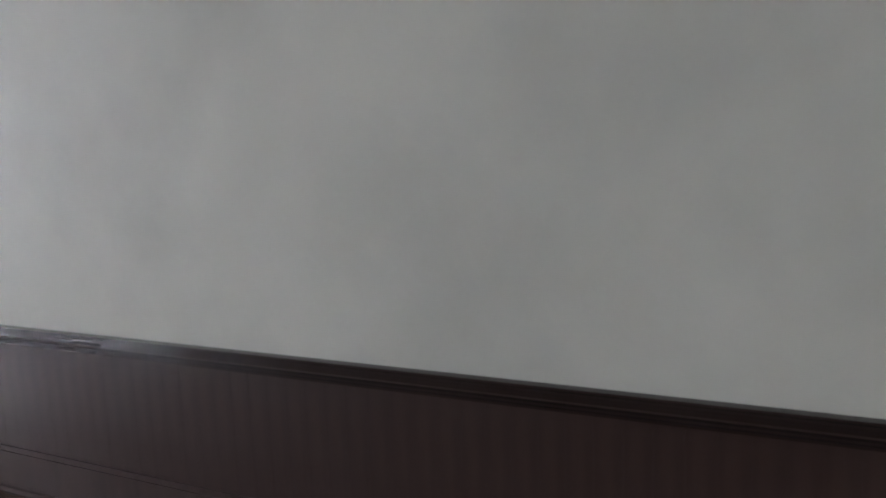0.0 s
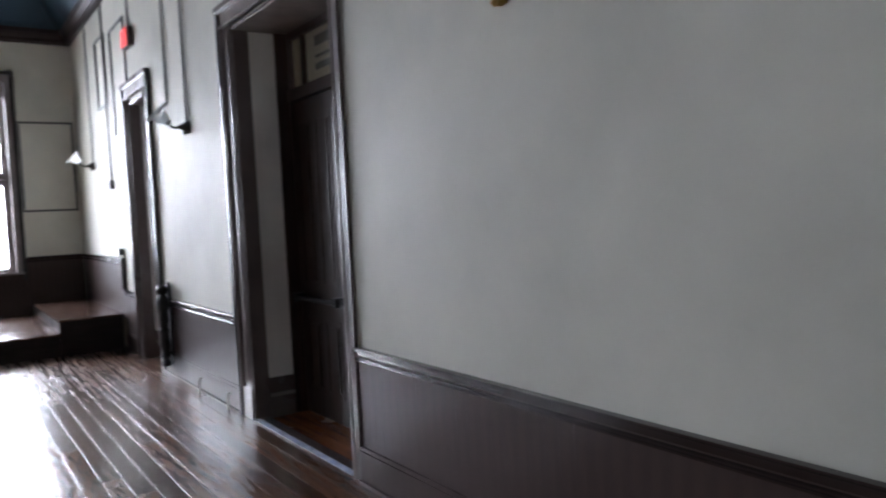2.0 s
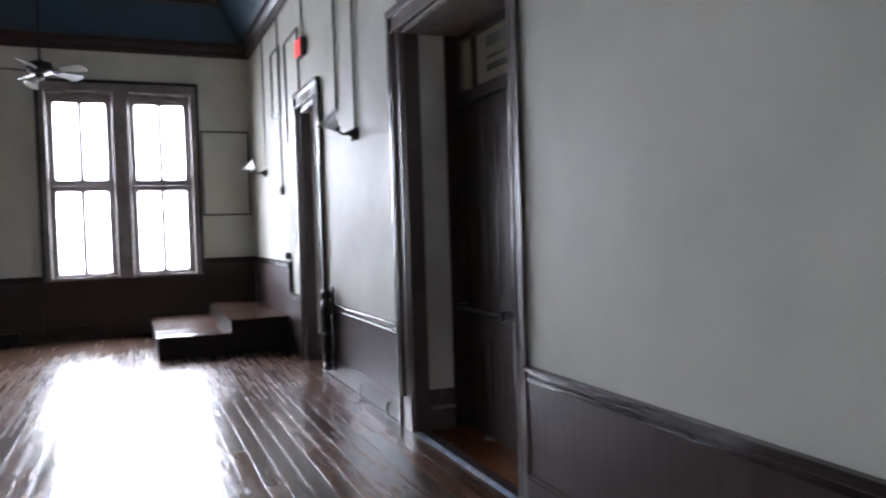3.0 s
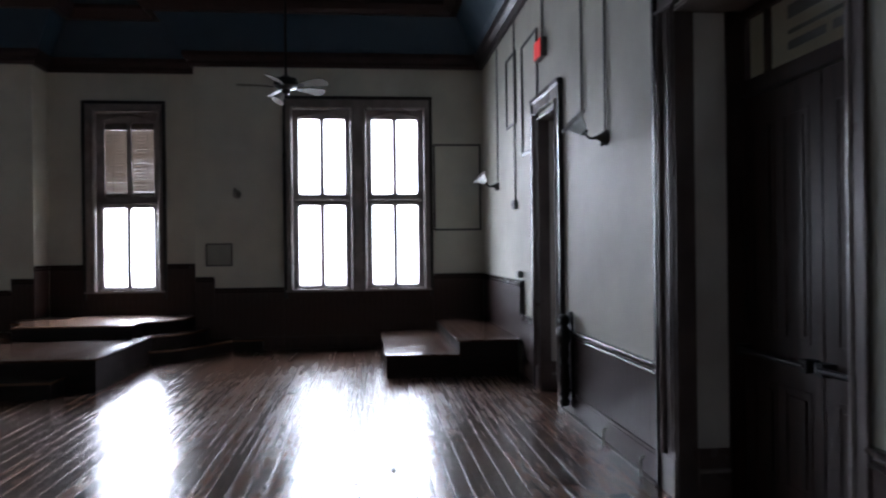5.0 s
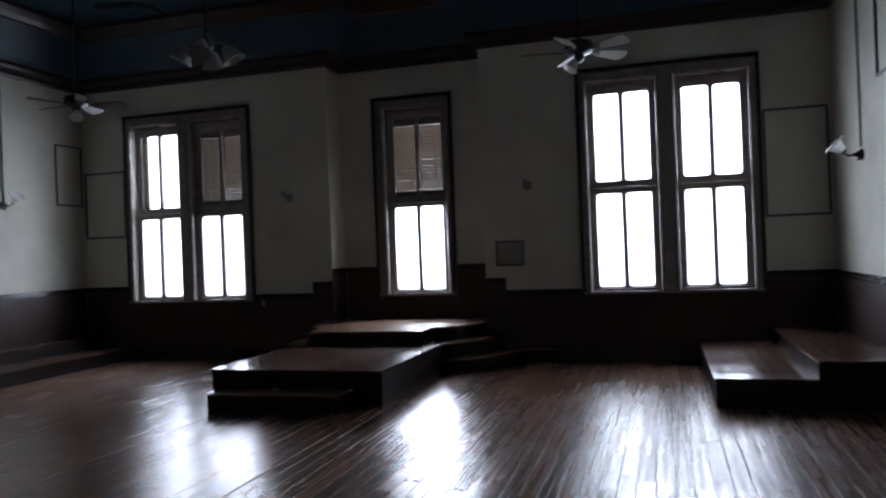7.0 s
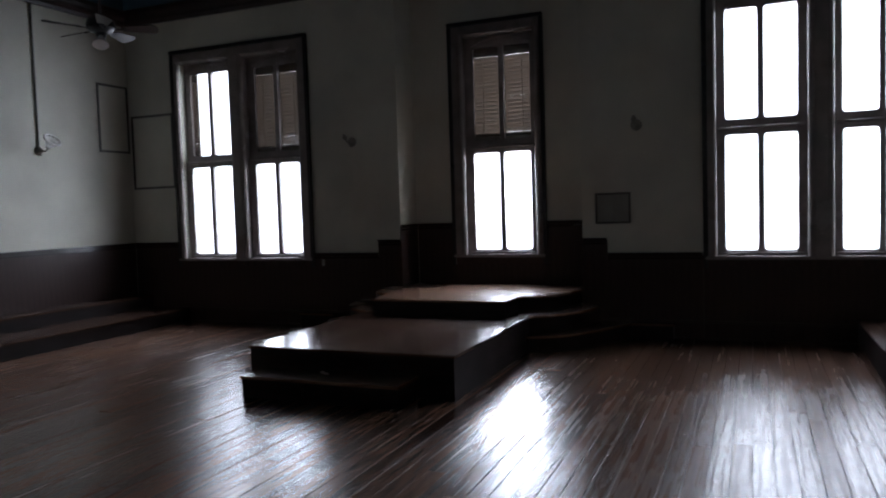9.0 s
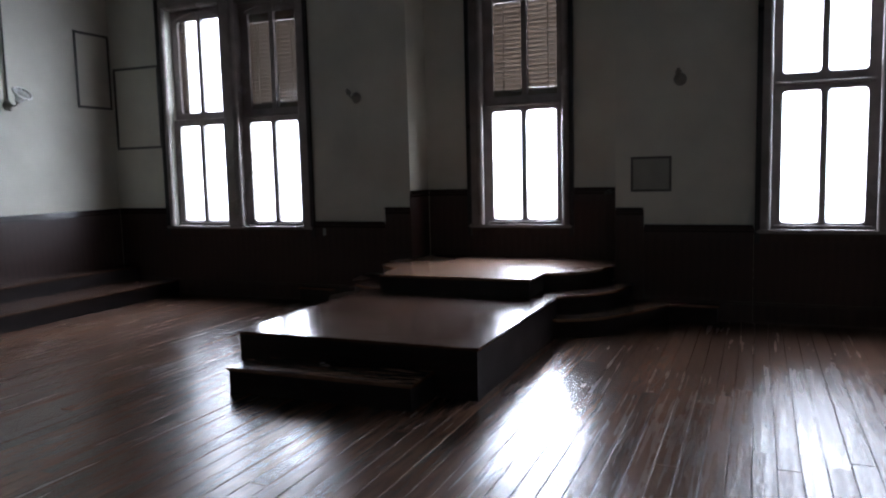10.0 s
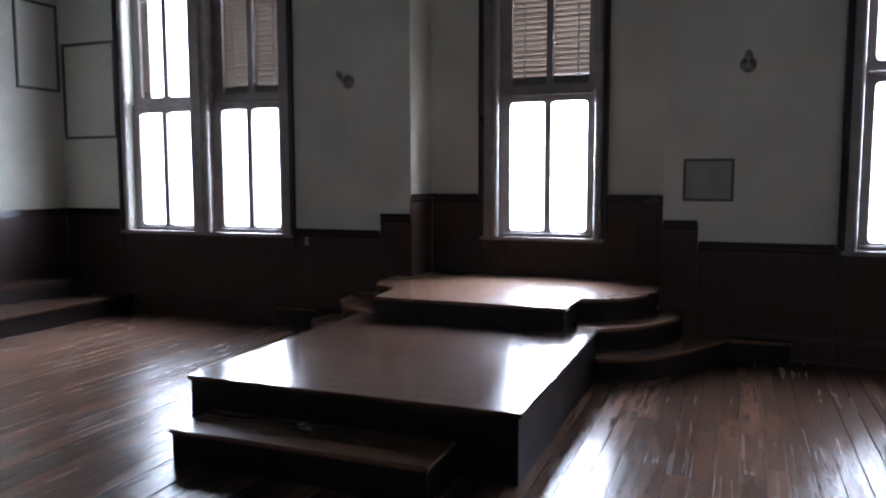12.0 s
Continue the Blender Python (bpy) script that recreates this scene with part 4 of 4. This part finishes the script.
ch = thing("chandelier", "four-light chandelier with frosted bell shades on a long rod", "chandelier", (-8.77, -3.47, 3.60))
part("rod", tube(bmesh.new(), [(0, 0, 0.0), (0, 0, 2.03)], 0.012, 8), BLACK_METAL, ch, "", True)
part("hub", lathe(bmesh.new(), [(0.01, -0.09), (0.04, -0.06), (0.06, 0), (0.045, 0.06), (0.018, 0.12)], (0, 0, 0), 16), GREY_BOX, ch, "", True)
for k in range(4):
    a = k * math.tau / 4 + 0.35
    c, s = math.cos(a), math.sin(a)
    arm = part("arm", tube(bmesh.new(), [(0.04 * c, 0.04 * s, 0), (0.10 * c, 0.10 * s, 0.03), (0.15 * c, 0.15 * s, 0.025), (0.17 * c, 0.17 * s, -0.01)], 0.010, 8), GREY_BOX, ch, "", True)
    bm = lathe(bmesh.new(), [(0.004, 0.01), (0.030, 0.0), (0.052, -0.03), (0.068, -0.07), (0.083, -0.11), (0.106, -0.145), (0.098, -0.146), (0.074, -0.105), (0.004, -0.08)], (0, 0, 0), 20)
    bm.transform(Matrix.Translation((0.17 * c, 0.17 * s, -0.005)) @ Matrix.Rotation(a, 4, "Z") @ Matrix.Rotation(radians(-28), 4, "Y"))
    part("shade", bm, FROST, arm, "frosted bell glass", True)

bm = tube(bmesh.new(), [(-12.40, -7.78, 5.615), (-12.50, -7.20, 5.615)], 0.045, 8)
tube(bm, [(-12.50, -7.20, 5.615), (-12.75, -7.05, 5.61), (-13.22, -7.10, 5.60)], 0.028, 8)
structure("ceiling_trim", bm, CORNICE, "short dark moulding on the flat blue ceiling", "trim", True)

# ---- outside ----
SKY_GLOW = bpy.data.materials.new("overcast_glow")
SKY_GLOW.use_nodes = True
st = SKY_GLOW.node_tree
st.nodes.remove(st.nodes["Principled BSDF"])
em = st.nodes.new("ShaderNodeEmission")
em.inputs[0].default_value, em.inputs[1].default_value = (0.93, 0.97, 1.0, 1), BACKDROP_GLOW
st.links.new(em.outputs[0], st.nodes["Material Output"].inputs[0])
structure("backdrop", boxes((-22.2, -22.0, -60, 50, -20, 30)), SKY_GLOW, "plain white overcast sky outside the windows", "sky")
structure("ground", boxes((-400, -14.9, -400, 400, -5.1, -5.0)), GROUND, "pale ground outside the windows", "ground")

# ---- floor boards ----
floor = structure("floor", boxes((FAR_X, REAR_X, LEFT_Y, DOOR_Y + 0.02, -0.10, -0.022)), DAIS_SIDE, "worn varnished dark brown plank floor", "floor")


def plank_mesh(length, width, cup):
    """A board, cupped across its width as old boards are, with eased edges."""
    e = 0.0016 / width
    us = (0, 0.4 * e, e, 2.2 * e, 0.25, 0.5, 0.75, 1 - 2.2 * e, 1 - e, 1 - 0.4 * e, 1)
    drop = (0.0016, 0.0007, 0.0002, 0, 0, 0, 0, 0, 0.0002, 0.0007, 0.0016)
    v, f = [], []
    for x in (0, length):
        for u, d in zip(us, drop):
            v.append((x, u * width, cup * (1 - (2 * u - 1) ** 2) - d))
        v += [(x, width, -0.02), (x, 0, -0.02)]
    s = len(us) + 2
    for k in range(s):
        f.append((k, k + s, (k + 1) % s + s, (k + 1) % s))
    f += [tuple(range(s)), tuple(range(2 * s - 1, s - 1, -1))]
    me = bpy.data.meshes.new("plank")
    me.from_pydata(v, [], [q[::-1] for q in f])
    me.materials.append(FLOOR)
    me.update()
    return me


rnd = random.Random(5)
PW = 0.127
LENGTHS = (2.4, 3.0, 3.6, 4.2)
CUPS = (-0.0002, 0.0, 0.0, 0.0001, 0.0003)
PLANKS = {(L, c): plank_mesh(L - 0.003, PW - 0.0042, c) for L in LENGTHS for c in CUPS}
rest_v, rest_f, count = [], [], 0
y = LEFT_Y
while y < DOOR_Y - 0.02:
    x = FAR_X - rnd.uniform(0, 1.6)
    while x < REAR_X:
        L, cup = rnd.choice(LENGTHS), rnd.choice(CUPS)
        dz, tilt = rnd.uniform(-0.0012, 0.0008), rnd.gauss(0, 0.009)
        slope = rnd.gauss(0, 0.0006)
        if -11.5 < x + L / 2 < -0.5 and -4.2 < y < 2.6 and count < 300:
            p = new("plank", PLANKS[L, cup])
            p.parent = floor
            p.location, p.rotation_euler = (x, y, dz), (tilt, slope, 0)
            count += 1
        else:
            b0 = len(rest_v)
            m = Matrix.Translation((x, y, dz)) @ Euler((tilt, slope, 0)).to_matrix().to_4x4()
            me = PLANKS[L, cup]
            rest_v += [tuple(m @ q.co) for q in me.vertices]
            rest_f += [tuple(b0 + i for i in q.vertices) for q in me.polygons]
        x += L
    y += PW
me = bpy.data.meshes.new("planks")
me.from_pydata(rest_v, [], rest_f)
me.materials.append(FLOOR)
me.update()
ob = new("far_planks", me)
ob.parent = floor
tagged(ob, "worn varnished floor planks", "", "", "stuff")
